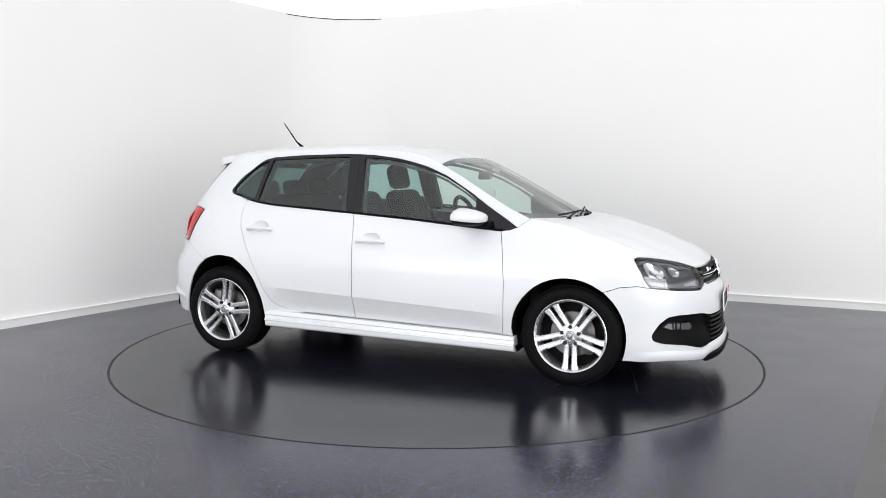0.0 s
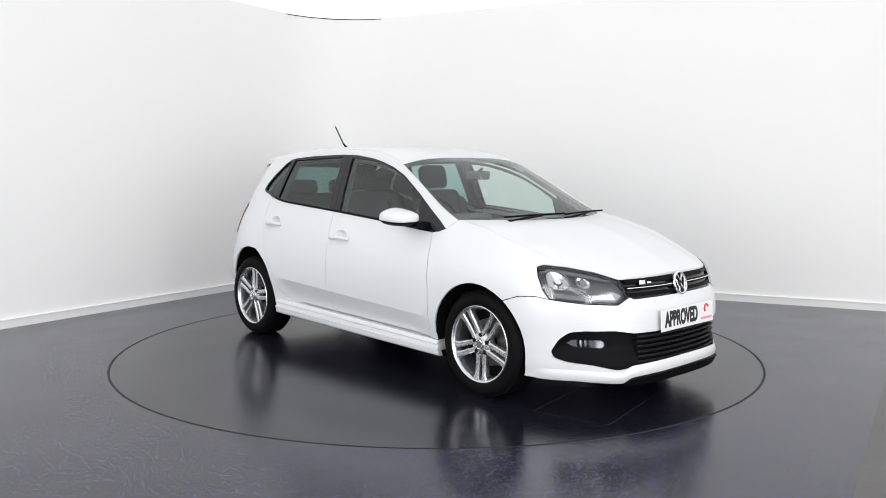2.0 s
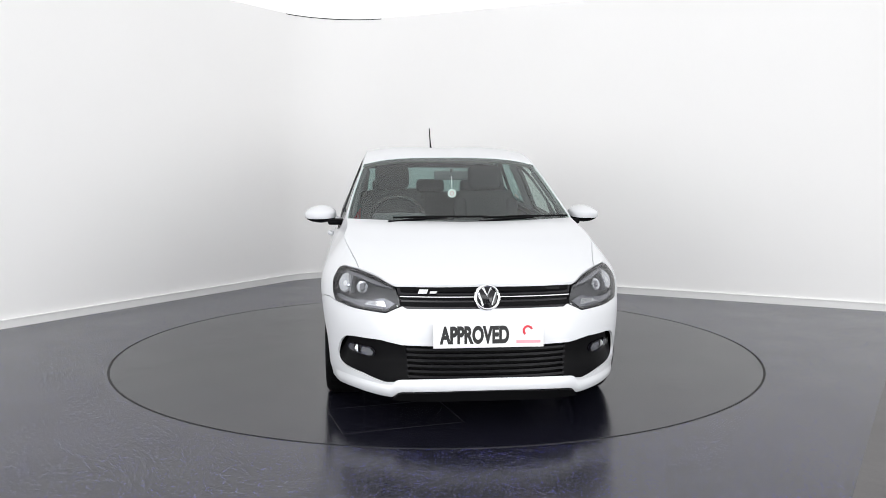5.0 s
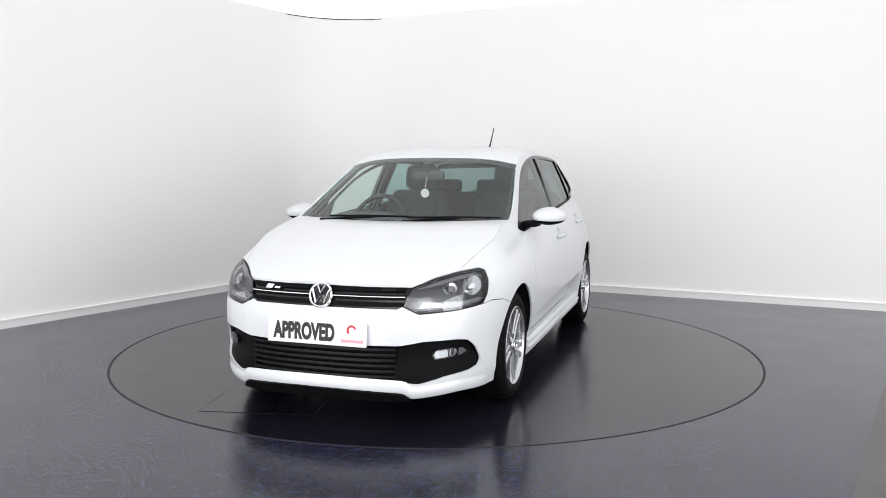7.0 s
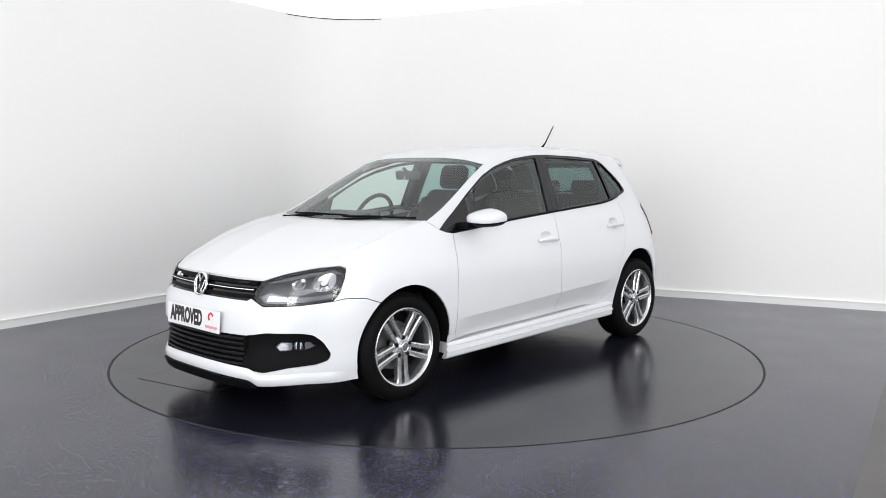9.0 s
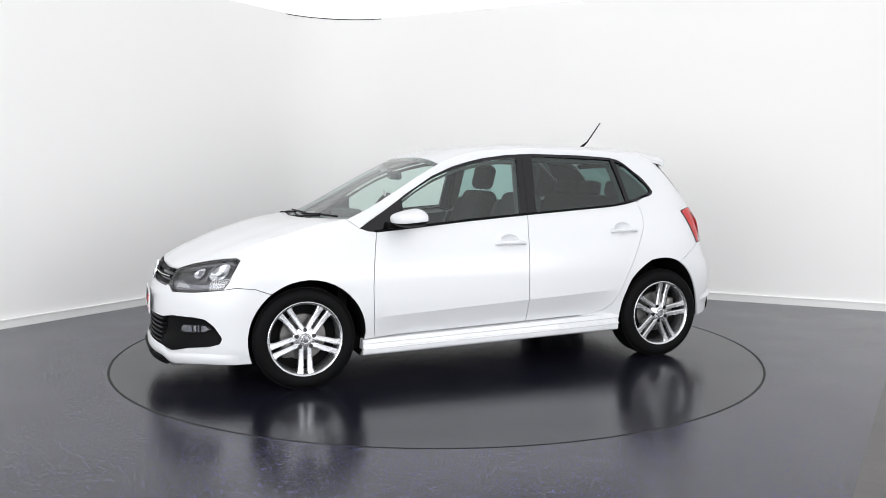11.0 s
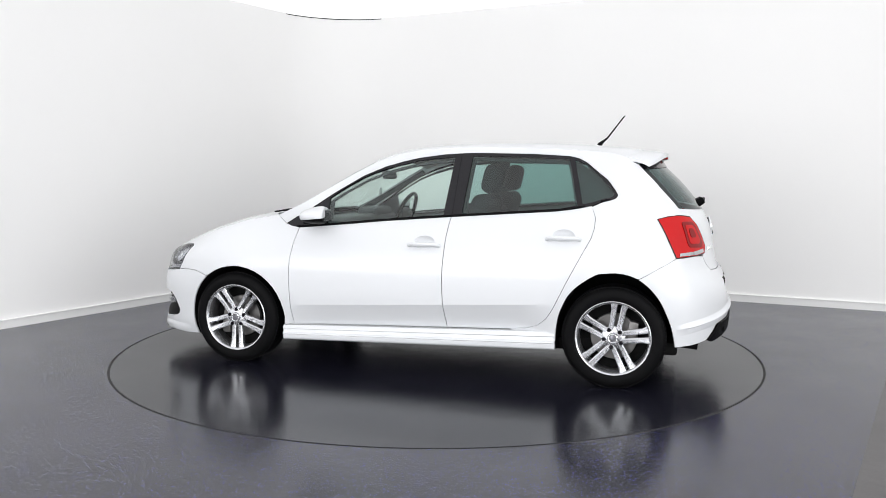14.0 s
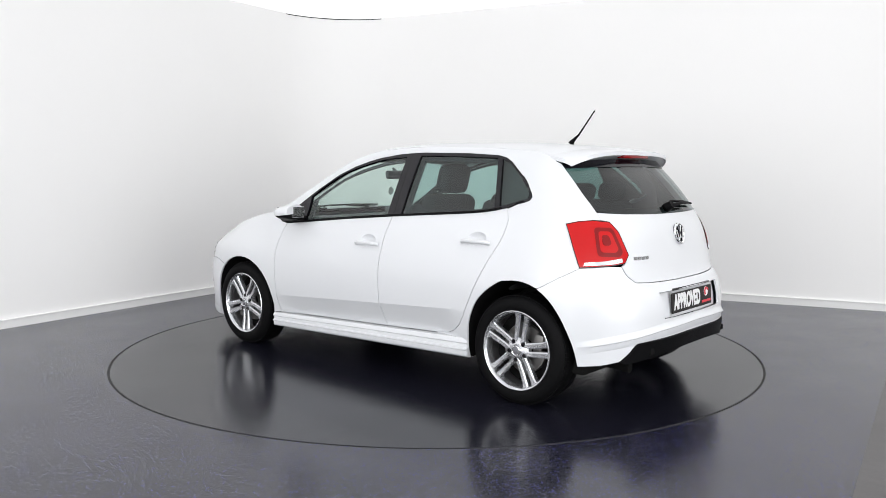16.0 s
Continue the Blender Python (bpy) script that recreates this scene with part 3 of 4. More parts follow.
    rbh = [(-1.30, .655), (-1.45, .717), (-1.605, .771), (-1.85, .779), (-1.945, .776), (-1.99, .725), (-2.06, .688), (-2.2, .682), (-2.40, .678)]
    low_edge = diff_top[::-1] + [(-1.70, .266), (-1.54, .257)] + rb[::-1][1:]
    rhalf = low_edge + rbh
    routline = rhalf + [(2 * REAR - s, z) for s, z in rhalf[::-1]]
    plate_hole = [(-2.20, .632), (-2.215, .490), (2 * REAR + 2.215, .490), (2 * REAR + 2.20, .632)]

    part("rear_bumper", sheet(routline, 0.0, [plate_hole], step=.03, edge=.018, gap=.0003), PAINT, car)
    zr = spline([-2.45, -2.2, -1.98, -1.75, -1.55], [.452, .440, .416, .390, .362])
    zq = lambda s: zr(max(s, 2 * REAR - s))
    led = [(lambda s: zq(s) + .030, .0008), (lambda s: zq(s) + .014, .006), (lambda s: zq(s) + .003, .017), (lambda s: zq(s) - .002, .017), (lambda s: zq(s) - .009, .006), (lambda s: zq(s) - .035, .004), (lambda s: zq(s) - .05, -.004)]
    part("bumper_ledge", band([-1.535 - (2 * (2.45 - 1.535)) * i / 90 for i in range(91)], led, lambda s: min(1, .05 + max(0, (-1.53 - max(s, 2 * REAR - s)) / .22))), PAINT, car)
    part("plate_recess", sheet(inset_poly(plate_hole, -.004), -.03, step=.05, gap=0, rim=0), PAINT, car)
    dh = [(-2.40, .322), (-2.28, .314), (-2.05, .288), (-1.90, .272), (-1.845, .284)] + diff_top[1:]
    part("diffuser", sheet(dh + [(2 * REAR - s, z) for s, z in dh[::-1]], .012, step=.03, rim=.14), BLACK_TRIM, car, "black plastic rear diffuser")
    # bonnet
    front_edge = on_skin([(1.94, .771), (2.03, .762), (2.12, .746), (2.26, .712), (2.45, .712), (2.7, .714)])
    side = on_skin([(.957, .987), (1.15, .955), (1.336, .914), (1.52, .887), (1.69, .855), (1.85, .810), (1.94, .771)])
    mid = [(1.165, 0, .976), (1.21, 0, .976), (1.39, 0, .957), (1.58, 0, .907), (1.78, 0, .825), (1.90, 0, .765), tuple(front_edge[-1])]
    cowl = [mid[0], (1.135, .3, .979), (1.065, .5, .984), tuple(side[0])]
    part("bonnet", patch(mid, side, cowl, front_edge[::-1], 40, 22), PAINT, car)
    # windscreen, roof, rear glass
    ws_side = on_skin(ROOF_EDGE[:5])
    ws_mid = [(1.12, 0, .955), (.95, 0, 1.052), (.79, 0, 1.145), (.59, 0, 1.258), (.42, 0, 1.340), (.34, 0, 1.370)]
    header = [ws_mid[-1], (.348, .25, 1.366), (.342, .42, 1.354), tuple(ws_side[-1])]
    wcowl = [ws_mid[0], (1.11, .3, .974), (1.04, .5, .978), tuple(ws_side[0])]
    screen = part("windscreen", patch(ws_mid, ws_side, wcowl, header, 24, 14, .004, 0), GLASS, car, "green-tinted windscreen")
    # black band printed round the screen
    for k, (a, b) in enumerate(((0, .03), (.955, 1))):
        wm, wsd = curve3(ws_mid, 60), curve3(ws_side, 60)
        i0, i1 = int(a * 59), int(b * 59)
        q = [wm[i0], wm[i1], wsd[i0], wsd[i1]]
        ca, cb = curve3(wcowl, 14), curve3(header, 14)
        la = [ca[j] * (1 - i0 / 59) + cb[j] * (i0 / 59) for j in range(14)]
        lb = [ca[j] * (1 - i1 / 59) + cb[j] * (i1 / 59) for j in range(14)]
        la[0], la[-1], lb[0], lb[-1] = q[0], q[2], q[1], q[3]
        part("screen_band", patch([q[0], q[1]], [q[2], q[3]], la, lb, 4, 14, .006, 0), GLOSS_BLACK, screen, "black printed border")
    part("cowl_panel", patch([(1.17, 0, .955), (1.08, 0, .975)], [(.98, .66, .955), (.92, .67, .975)], [(1.17, 0, .955), (1.10, .4, .955), (.98, .66, .955)],
                             [(1.08, 0, .975), (1.02, .4, .975), (.92, .67, .975)], 4, 10), BLACK_TRIM, car, "black plastic cowl")
    r_side = on_skin(ROOF_EDGE[4:])
    r_mid = [ws_mid[-1], (.16, 0, 1.411), (0, 0, 1.432), (-.42, 0, 1.450), (-.82, 0, 1.450), (-1.09, 0, 1.438), (-1.36, 0, 1.412)]
    tail_line = [r_mid[-1], (-1.36, .25, 1.408), (-1.35, .42, 1.393), tuple(r_side[-1])]
    part("roof", patch(r_mid, r_side, header, tail_line, 40, 18), PAINT, car)
    part("headliner", patch(r_mid, r_side, header, tail_line, 20, 10, .035, 0), HEADLINER, car, "pale fabric headliner")
    # spoiler over the rear glass
    edge = [(-1.512, 0, 1.391), (-1.507, .25, 1.387), (-1.495, .38, 1.378), (-1.473, .46, 1.364), (-1.44, .52, 1.342), (-1.41, .548, 1.325)]
    sp_side = [tuple(r_side[-1]), (-1.37, .562, 1.343), (-1.41, .548, 1.325)]
    spoiler = part("spoiler", patch([r_mid[-1], (-1.44, 0, 1.403), (-1.512, 0, 1.391)], sp_side, tail_line, edge, 14, 14, .001, .022), PAINT, car)
    under = [(x + .008, y, z - .024) for x, y, z in edge]
    root = [(-1.42, 0, 1.345), (-1.42, .25, 1.34), (-1.41, .42, 1.325), (-1.40, .55, 1.31)]
    part("underside", patch([root[0], under[0]], [root[-1], under[-1]], root, under, 6, 12, 0, 0), PAINT, spoiler)
    part("brake_light", box_bm(-1.484, 0, 1.360, .052, .29, .022, .006), DARK_RED, spoiler, "dark red high brake light")
    # tailgate and its glass
    inner = [(-1.78, 1.016), (-1.85, 1.008), (-1.92, .958), (-2.01, .835), (-1.975, .79), (-1.948, .777), (-1.992, .727), (-2.06, .690), (-2.2, .684), (-2.40, .680)]
    gate = [(-1.75, 1.057)] + inner
    gate_top = [(-2.40, 1.040), (-2.0, 1.048)]
    tg = gate_top + gate
    part("tailgate", sheet(tg + [(2 * REAR - s, z) for s, z in tg[::-1]], step=.03), PAINT, car)
    gl = [(-2.40, 1.042), (-2.0, 1.050), (-1.75, 1.061), (-1.67, 1.152), (-1.60, 1.242), (-1.535, 1.318), (-1.75, 1.335), (-2.40, 1.345)]
    rear_glass = part("rear_window", sheet(gl + [(2 * REAR - s, z) for s, z in gl[::-1]], -.003, rim=0, gap=0), REAR_GLASS, car, "dark-tinted rear window")
    g0 = [(-2.40, 1.302), (-1.75, 1.292), (-1.56, 1.288), (-1.535, 1.318), (-1.75, 1.335), (-2.40, 1.345)]
    part("glass_band", sheet(g0 + [(2 * REAR - s, z) for s, z in g0[::-1]], .001, rim=0, gap=0), GLOSS_BLACK, rear_glass, "black printed band")
    # side windows in their black frames
    fg = [(.60, 1.097), (.50, 1.165), (.38, 1.232), (.28, 1.272), (.17, 1.305), (.02, 1.340), (-.10, 1.355), (-.221, 1.363), (-.181, .999), (.20, .967), (.60, .936)]
    rg = [(-.335, 1.368), (-.6, 1.364), (-.940, 1.350), (-.968, 1.235), (-1.002, 1.072), (-.9, 1.052), (-.6, 1.032), (-.300, 1.010)]
    qg = [(-.975, 1.342), (-1.04, 1.318), (-1.14, 1.235), (-1.188, 1.148), (-1.182, 1.126), (-1.13, 1.103), (-1.082, 1.089), (-1.034, 1.080), (-1.002, 1.225)]
    for side in (1, -1):
        fix = (lambda q: q) if side > 0 else flip
        ff = DLO[:9] + [(-.263, 1.386), (-.238, .993)] + DLO[24:]
        rf = [(-.263, 1.386)] + DLO[9:23] + [(-.238, .993)]
        fr = part("window_frame", fix(sheet(ff, .001, [fg], step=.03, gap=.001, rim=.02)), GLOSS_BLACK, car, "gloss black front door window frame")
        rr = part("window_frame", fix(sheet(rf, .001, [rg, qg], step=.03, gap=.001, rim=.02)), GLOSS_BLACK, car, "gloss black rear door window frame")
        part("front_window", fix(sheet(fg, -.008, gap=-.004, rim=0)), GLASS, fr, "lightly tinted front side window")
        part("rear_side_window", fix(sheet(rg, -.008, gap=-.004, rim=0)), PRIVACY, rr, "dark-tinted rear side window")
        part("quarter_window", fix(sheet(qg, -.008, gap=-.004, rim=0)), PRIVACY, rr, "dark-tinted quarter window")
        part("window_lining", fix(sheet(ff, -.045, [inset_poly(fg, .024)], step=.06, gap=.012, rim=.012)), INTERIOR, fr, "dark grey inner window surround")
        part("window_lining", fix(sheet(rf, -.045, [inset_poly(rg, .024)], step=.06, gap=.012, rim=.012)), INTERIOR, rr, "dark grey inner window surround")
        part("window_seal", fix(band([.80 - 1.85 * k / 60 for k in range(61)], [(lambda s: BELT(s) + .012, .004), (lambda s: BELT(s) + .010, .008), (lambda s: BELT(s) + .001, .008), (lambda s: BELT(s), .003)])), BLACK_TRIM, fr, "black rubber window seal")
    # fuel flap on the right quarter
    flap = arc_pts(-1.36, .925, .062, 0, 340, 20)
    part("fuel_flap", flip(sheet(flap, .0012, gap=0, rim=.003, step=.02)), PAINT, car)


def build_front(car):
    # upper grille between the headlights
    gh = [(2.315, .605), (2.275, .700), (2.45, .706), (2.62, .707)]
    g = gh + [(5.4 - s, z) for s, z in gh[::-1]]
    grille = part("grille", sheet(g, -.012, step=.03, gap=-.006, rim=.03), GLOSS_BLACK, car, "gloss black upper grille")
    for z, o in ((.692, .0), (.655, .004), (.622, .0)):
        bar = [(2.30, z - .010), (2.292, z + .010), (5.4 - 2.292, z + .010), (5.4 - 2.30, z - .010)]
        part("grille_bar", sheet(bar, o, step=.02, gap=0, rim=.02), BLACK_TRIM, grille)
    strip = [(2.30, .6535), (2.299, .6575), (5.4 - 2.299, .6575), (5.4 - 2.30, .6535)]
    part("chrome_strip", sheet(strip, .007, step=.03, gap=0, rim=.006), CHROME, grille, "thin chrome strip")
    # badges drawn as plain shapes
    badge = part("trim_badge", sheet([(2.945, .670), (2.935, .690), (2.985, .690), (2.995, .670)], .006, step=.02, gap=0, rim=.006), CHROME, grille, "small silver badge")
    part("badge_dash", sheet([(2.895, .672), (2.89, .682), (2.925, .682), (2.93, .672)], .006, step=.02, gap=0, rim=.006), CHROME, badge)
    part("side_badge", sheet([(2.36, .684), (2.36, .694), (2.44, .694), (2.44, .684)], .004, step=.02, gap=0, rim=.004), SLAT, grille, "small dark badge")
    emblem(car, Vector((2.012, 0, .655)), .059, 1)
    # lower opening
    lo = [(2.28, .428), (2.30, .238), (5.4 - 2.30, .238), (5.4 - 2.28, .428)]
    low = part("lower_grille", sheet(lo, -.05, step=.05, gap=-.01, rim=0), UNDER, car, "black slatted lower grille")
    for i in range(6):
        z = .268 + i * .027
        bar = [(2.325, z - .006), (2.322, z + .006), (5.4 - 2.322, z + .006), (5.4 - 2.325, z - .006)]
        part("slat", sheet(bar, -.008, step=.02, gap=0, rim=.03), SLAT, low)
    fog = FOG_R
    for side in (1, -1):
        fix = (lambda q: q) if side > 0 else flip
        f = part("fog_surround", fix(sheet(fog, lambda s, z: -.008 - .030 * max(0, min(1, (z - .25) / .10)) * max(0, min(1, (s - 1.64) / .1)) * (1 if z > .30 else .6), gap=-.003, step=.02, rim=.01)),
                 BLACK_TRIM, car, "black plastic fog lamp surround")
        lamp = rounded([(2.085, .368), (2.06, .342), (1.86, .348), (1.775, .370), (1.83, .398), (2.05, .394)], .015)
        fl = part("fog_lamp", fix(sheet(lamp, -.030, step=.02, rim=.02)), GLOSS_BLACK, f, "clear fog lamp with chrome reflector")
        part("reflector", fix(sheet([(2.07, .366), (2.05, .349), (1.965, .351), (1.955, .371), (1.965, .388), (2.045, .387)], -.020, step=.02, gap=0, rim=.006)), REFLECTOR, fl, "bright fog lamp reflector")
        part("bulb", fix(sheet(arc_pts(1.915, .372, .030, 0, 345, 18, .021), lambda s, z: -.020 - .012 * (1 - ((s - 1.915) / .030) ** 2), step=.012, gap=0, rim=.004)), CHROME, fl, "round chrome bulb cup")
        part("side_reflector", fix(sheet([(1.868, .355), (1.868, .390), (1.835, .390), (1.80, .371), (1.84, .357)], -.022, step=.02, gap=0, rim=.004)), LAMP_GREY, fl)
        part("lens", fix(sheet(lamp, -.014, step=.03, rim=0)), LENS, fl)
        # headlight
        h = part("headlight", fix(sheet(HEADLIGHT, -.042, gap=-.004, step=.03, rim=0)), LAMP_DARK, car, "clear headlight with grey bezel and chrome reflectors")
        part("bezel", fix(sheet(HEADLIGHT, -.001, [inset_poly(HEADLIGHT, .0045)], gap=.001, step=.02, rim=.045)), GLOSS_BLACK, h, "black headlight edge")
        part("lens", fix(sheet(HEADLIGHT, -.001, gap=.003, step=.03, rim=0)), LENS, h)
        bowl = lambda c, z0, rs, rz, d0, d: (lambda s, z: d0 - d * max(0, 1 - ((s - c) / rs) ** 2 - ((z - z0) / rz) ** 2))
        part("main_reflector", fix(sheet(arc_pts(1.795, .704, .085, 0, 345, 26, .050), bowl(1.795, .704, .085, .050, -.018, .030), step=.014, gap=0, rim=.02)), REFLECTOR, h, "round chrome main beam reflector")
        part("bulb", fix(sheet(arc_pts(1.795, .704, .026, 0, 345, 16, .016), -.020, step=.02, gap=0, rim=.02)), CHROME, h)
        part("reflector_rib", fix(sheet([(1.872, .655), (1.885, .655), (1.885, .752), (1.872, .752)], -.012, step=.02, gap=0, rim=.03)), LAMP_GREY, h)
        part("dip_reflector", fix(sheet(arc_pts(1.985, .697, .055, 0, 345, 20, .034), bowl(1.985, .697, .055, .034, -.022, .022), step=.014, gap=0, rim=.015)), REFLECTOR, h, "small chrome reflector")
        part("dip_bulb", fix(sheet([(1.965, .680), (1.965, .716), (1.998, .716), (1.998, .680)], -.020, step=.02, gap=0, rim=.01)), LAMP_GREY, h)
        upper = [(1.70, .748), (1.78, .770), (1.96, .757), (2.12, .734), (2.24, .700), (2.12, .716), (1.96, .742), (1.78, .756)]
        part("brow", fix(sheet(upper, -.020, step=.02, gap=0, rim=.012)), LAMP_GREY, h, "grey upper trim")
        strip = [(2.26, .622), (2.20, .592), (1.94, .600), (1.73, .617), (1.70, .634), (1.73, .640), (1.92, .626), (2.08, .632), (2.18, .648)]
        part("chrome_strip", fix(sheet(strip, -.016, step=.02, gap=0, rim=.012)), LAMP_GREY, h, "silver lower strip")
        part("indicator", fix(sheet([(2.20, .604), (2.02, .608), (2.06, .624), (2.18, .632)], -.012, step=.02, gap=0, rim=.006)), REFLECTOR, h, "faceted indicator cup")
    plate(car, pose(2.068, 0, .476, 90, 0, 90) @ pose(0, 0, 0, -3, 0, 0), PLATE_WHITE, INK, "white plate reading APPROVED on the front bumper", .545, .118)
    # tow eye cover
    part("tow_cover", sheet(arc_pts(3.18, .500, .028, 0, 340, 16), .001, step=.02, gap=0, rim=.002), PAINT, car)


def emblem(car, at, r, facing):
    """A round badge: dark disc, chrome ring and two chevrons."""
    turn = Matrix.Translation(at) @ pose(0, 0, 0, 0, 0, -90 if facing > 0 else 90) @ pose(0, 0, 0, 14 if facing > 0 else 12)
    disc = part("emblem", lathe([(.0001, .0), (r * .9, .0), (r, -.004), (r, -.02)], 40), GLOSS_BLACK, car, "round badge with chrome ring")
    disc.matrix_basis = turn
    ring = [(r * math.cos(2 * math.pi * i / 40), .003, r * math.sin(2 * math.pi * i / 40)) for i in range(40)]
    part("ring", tube(ring, r * .125, 8, True), CHROME, disc)
    k = r * .95
    part("chevron", tube([(-k * .36, .005, k * .84), (0, .005, k * .16), (k * .36, .005, k * .84)], r * .11, 6), CHROME, disc)
    part("chevron", tube([(-k * .80, .005, k * .42), (-k * .40, .005, -k * .72), (0, .005, -k * .12), (k * .40, .005, -k * .72), (k * .80, .005, k * .42)], r * .11, 6), CHROME, disc)


def lettering(text, size, mat, parent, m, squeeze=1.0, bold=0.0):
    cu = bpy.data.curves.new("lettering", "FONT")
    cu.body, cu.size, cu.extrude, cu.align_x, cu.align_y, cu.offset = text, size, .0008, "CENTER", "CENTER", bold
    tmp = bpy.data.objects.new("lettering", cu)
    scene.collection.objects.link(tmp)
    me = bpy.data.meshes.new_from_object(tmp.evaluated_get(bpy.context.evaluated_depsgraph_get()))
    bpy.data.objects.remove(tmp)
    bpy.data.curves.remove(cu)
    me.name = "lettering"
    me.transform(Matrix.Diagonal((squeeze, 1, 1, 1)))
    me.materials.clear()
    me.materials.append(mat)
    ob = new("lettering", me)
    ob.parent = parent
    ob.matrix_basis = m
    return ob


def plate(car, m, ground, ink, label, w, h):
    p = part("number_plate", box_bm(0, 0, 0, w, h, .006, .002, 1), ground, car, label)
    p.matrix_basis = m
    lettering("APPROVED", .112, ink, p, pose(-w * .125, .000, .0036), .605, .0054)
    white = ink is not INK
    d = part("logo_disc", lathe([(.0001, .0045), (.026, .0045), (.027, .003)], 24, "Z"), PLATE_WHITE, p, "round red logo")
    d.matrix_basis = pose(w * .355, .022, 0)
    part("logo_swirl", tube([(.021 * math.cos(a), .021 * math.sin(a), .005) for a in [radians(20 + 15 * i) for i in range(15)]], .0055, 6), LOGO_RED, d)
    part("logo_bar", box_bm(w * .36, -.032, .004, .120, .014, .002), LOGO_PINK if not white else LOGO_RED, p, "pink unreadable logo word")
    return p


def build_rear(car):
    for side in (1, -1):
        fix = (lambda q: q) if side > 0 else flip
        t = part("tail_light", fix(sheet(TAIL, .006, step=.025, rim=.03)), RED_LENS, car, "red rear light cluster")
        part("edge", fix(sheet(TAIL, .0065, [inset_poly(TAIL, .006)], step=.02, gap=.001, rim=.01)), LENS_EDGE, t, "dark edge of the lens")
        part("inner_lens", fix(sheet(rounded([(-1.70, .978), (-1.865, .975), (-1.955, .85), (-1.93, .826), (-1.745, .832)], .03), .0095, step=.02, gap=0, rim=.004)), DARK_RED, t, "deep red inner lens")
        part("lens_frame", fix(sheet(rounded([(-1.735, .958), (-1.845, .956), (-1.915, .865), (-1.89, .848), (-1.765, .852)], .025), .012, step=.02, gap=0, rim=.004)), RED_LENS, t)
        part("centre_lens", fix(sheet(rounded([(-1.765, .938), (-1.825, .937), (-1.85, .895), (-1.835, .885), (-1.78, .887)], .018), .015, step=.02, gap=0, rim=.004)), DARK_RED, t)
        part("reverse_lens", fix(sheet([(-1.635, .783), (-1.64, .800), (-1.80, .806), (-1.945, .819), (-1.955, .798), (-1.85, .788)], .010, step=.02, gap=0, rim=.005)), REFLECTOR, t, "clear reversing light")
    emblem(car, Vector((-1.786, 0, .925)), .055, -1)
    # model name as plain bars
    for i in range(4):
        ob = part("badge_bar", box_bm(0, 0, 0, .008, .026, .022, .003, 1), CHROME, car, "small chrome model badge")
        p = skin(-2.07 - i * .036, .815)
        n = skin_out(-2.07 - i * .036, .815)
        ob.matrix_basis = pose(*(p + n * .002), 0, 0, math.degrees(math.atan2(n.y, n.x)))
    plate(car, pose(-1.875, 0, .560, 90, 0, -90) @ pose(0, 0, 0, -4), PLATE_BLACK, PLATE_WHITE, "black plate reading APPROVED in white on the rear bumper", .52, .112)
    # tailgate grip over the plate
    part("plate_lamp_bar", box_bm(-1.862, 0, .634, .02, .48, .012, .004), GLOSS_BLACK, car)
    # rear wiper
    w = part("rear_wiper", lathe([(.0001, .03), (.022, .03), (.026, .0), (.026, -.02)], 20), BLACK_TRIM, car, "black rear wiper")
    w.matrix_basis = pose(-1.715, 0, 1.075, 0, 0, 90) @ pose(0, 0, 0, 30)
    part("arm", tube([(-1.735, 0, 1.08), (-1.745, -.12, 1.095), (-1.73, -.24, 1.088)], [.012, .009, .005]), BLACK_TRIM, w).matrix_basis = w.matrix_basis.inverted()
    part("blade", tube([(-1.715, -.02, 1.105), (-1.722, -.18, 1.10), (-1.70, -.34, 1.083)], .006), BLACK_TRIM, w).matrix_basis = w.matrix_basis.inverted()
    # exhaust
    part("exhaust_pipe", tube([(-1.35, .42, .21), (-1.62, .42, .22), (-1.72, .42, .21)], .028, 14), UNDER, car, "blackened exhaust pipe")
    # aerial
    a = part("aerial", tube([(-1.062, 0, 1.444), (-1.075, 0, 1.462), (-1.10, 0, 1.484), (-1.118, 0, 1.497)], [.019, .012, .007, .006], 12), BLACK_TRIM, car, "short black roof aerial")
    part("mast", tube([(-1.115, 0, 1.495), (-1.225, 0, 1.640)], [.0055, .004], 8), BLACK_TRIM, a)


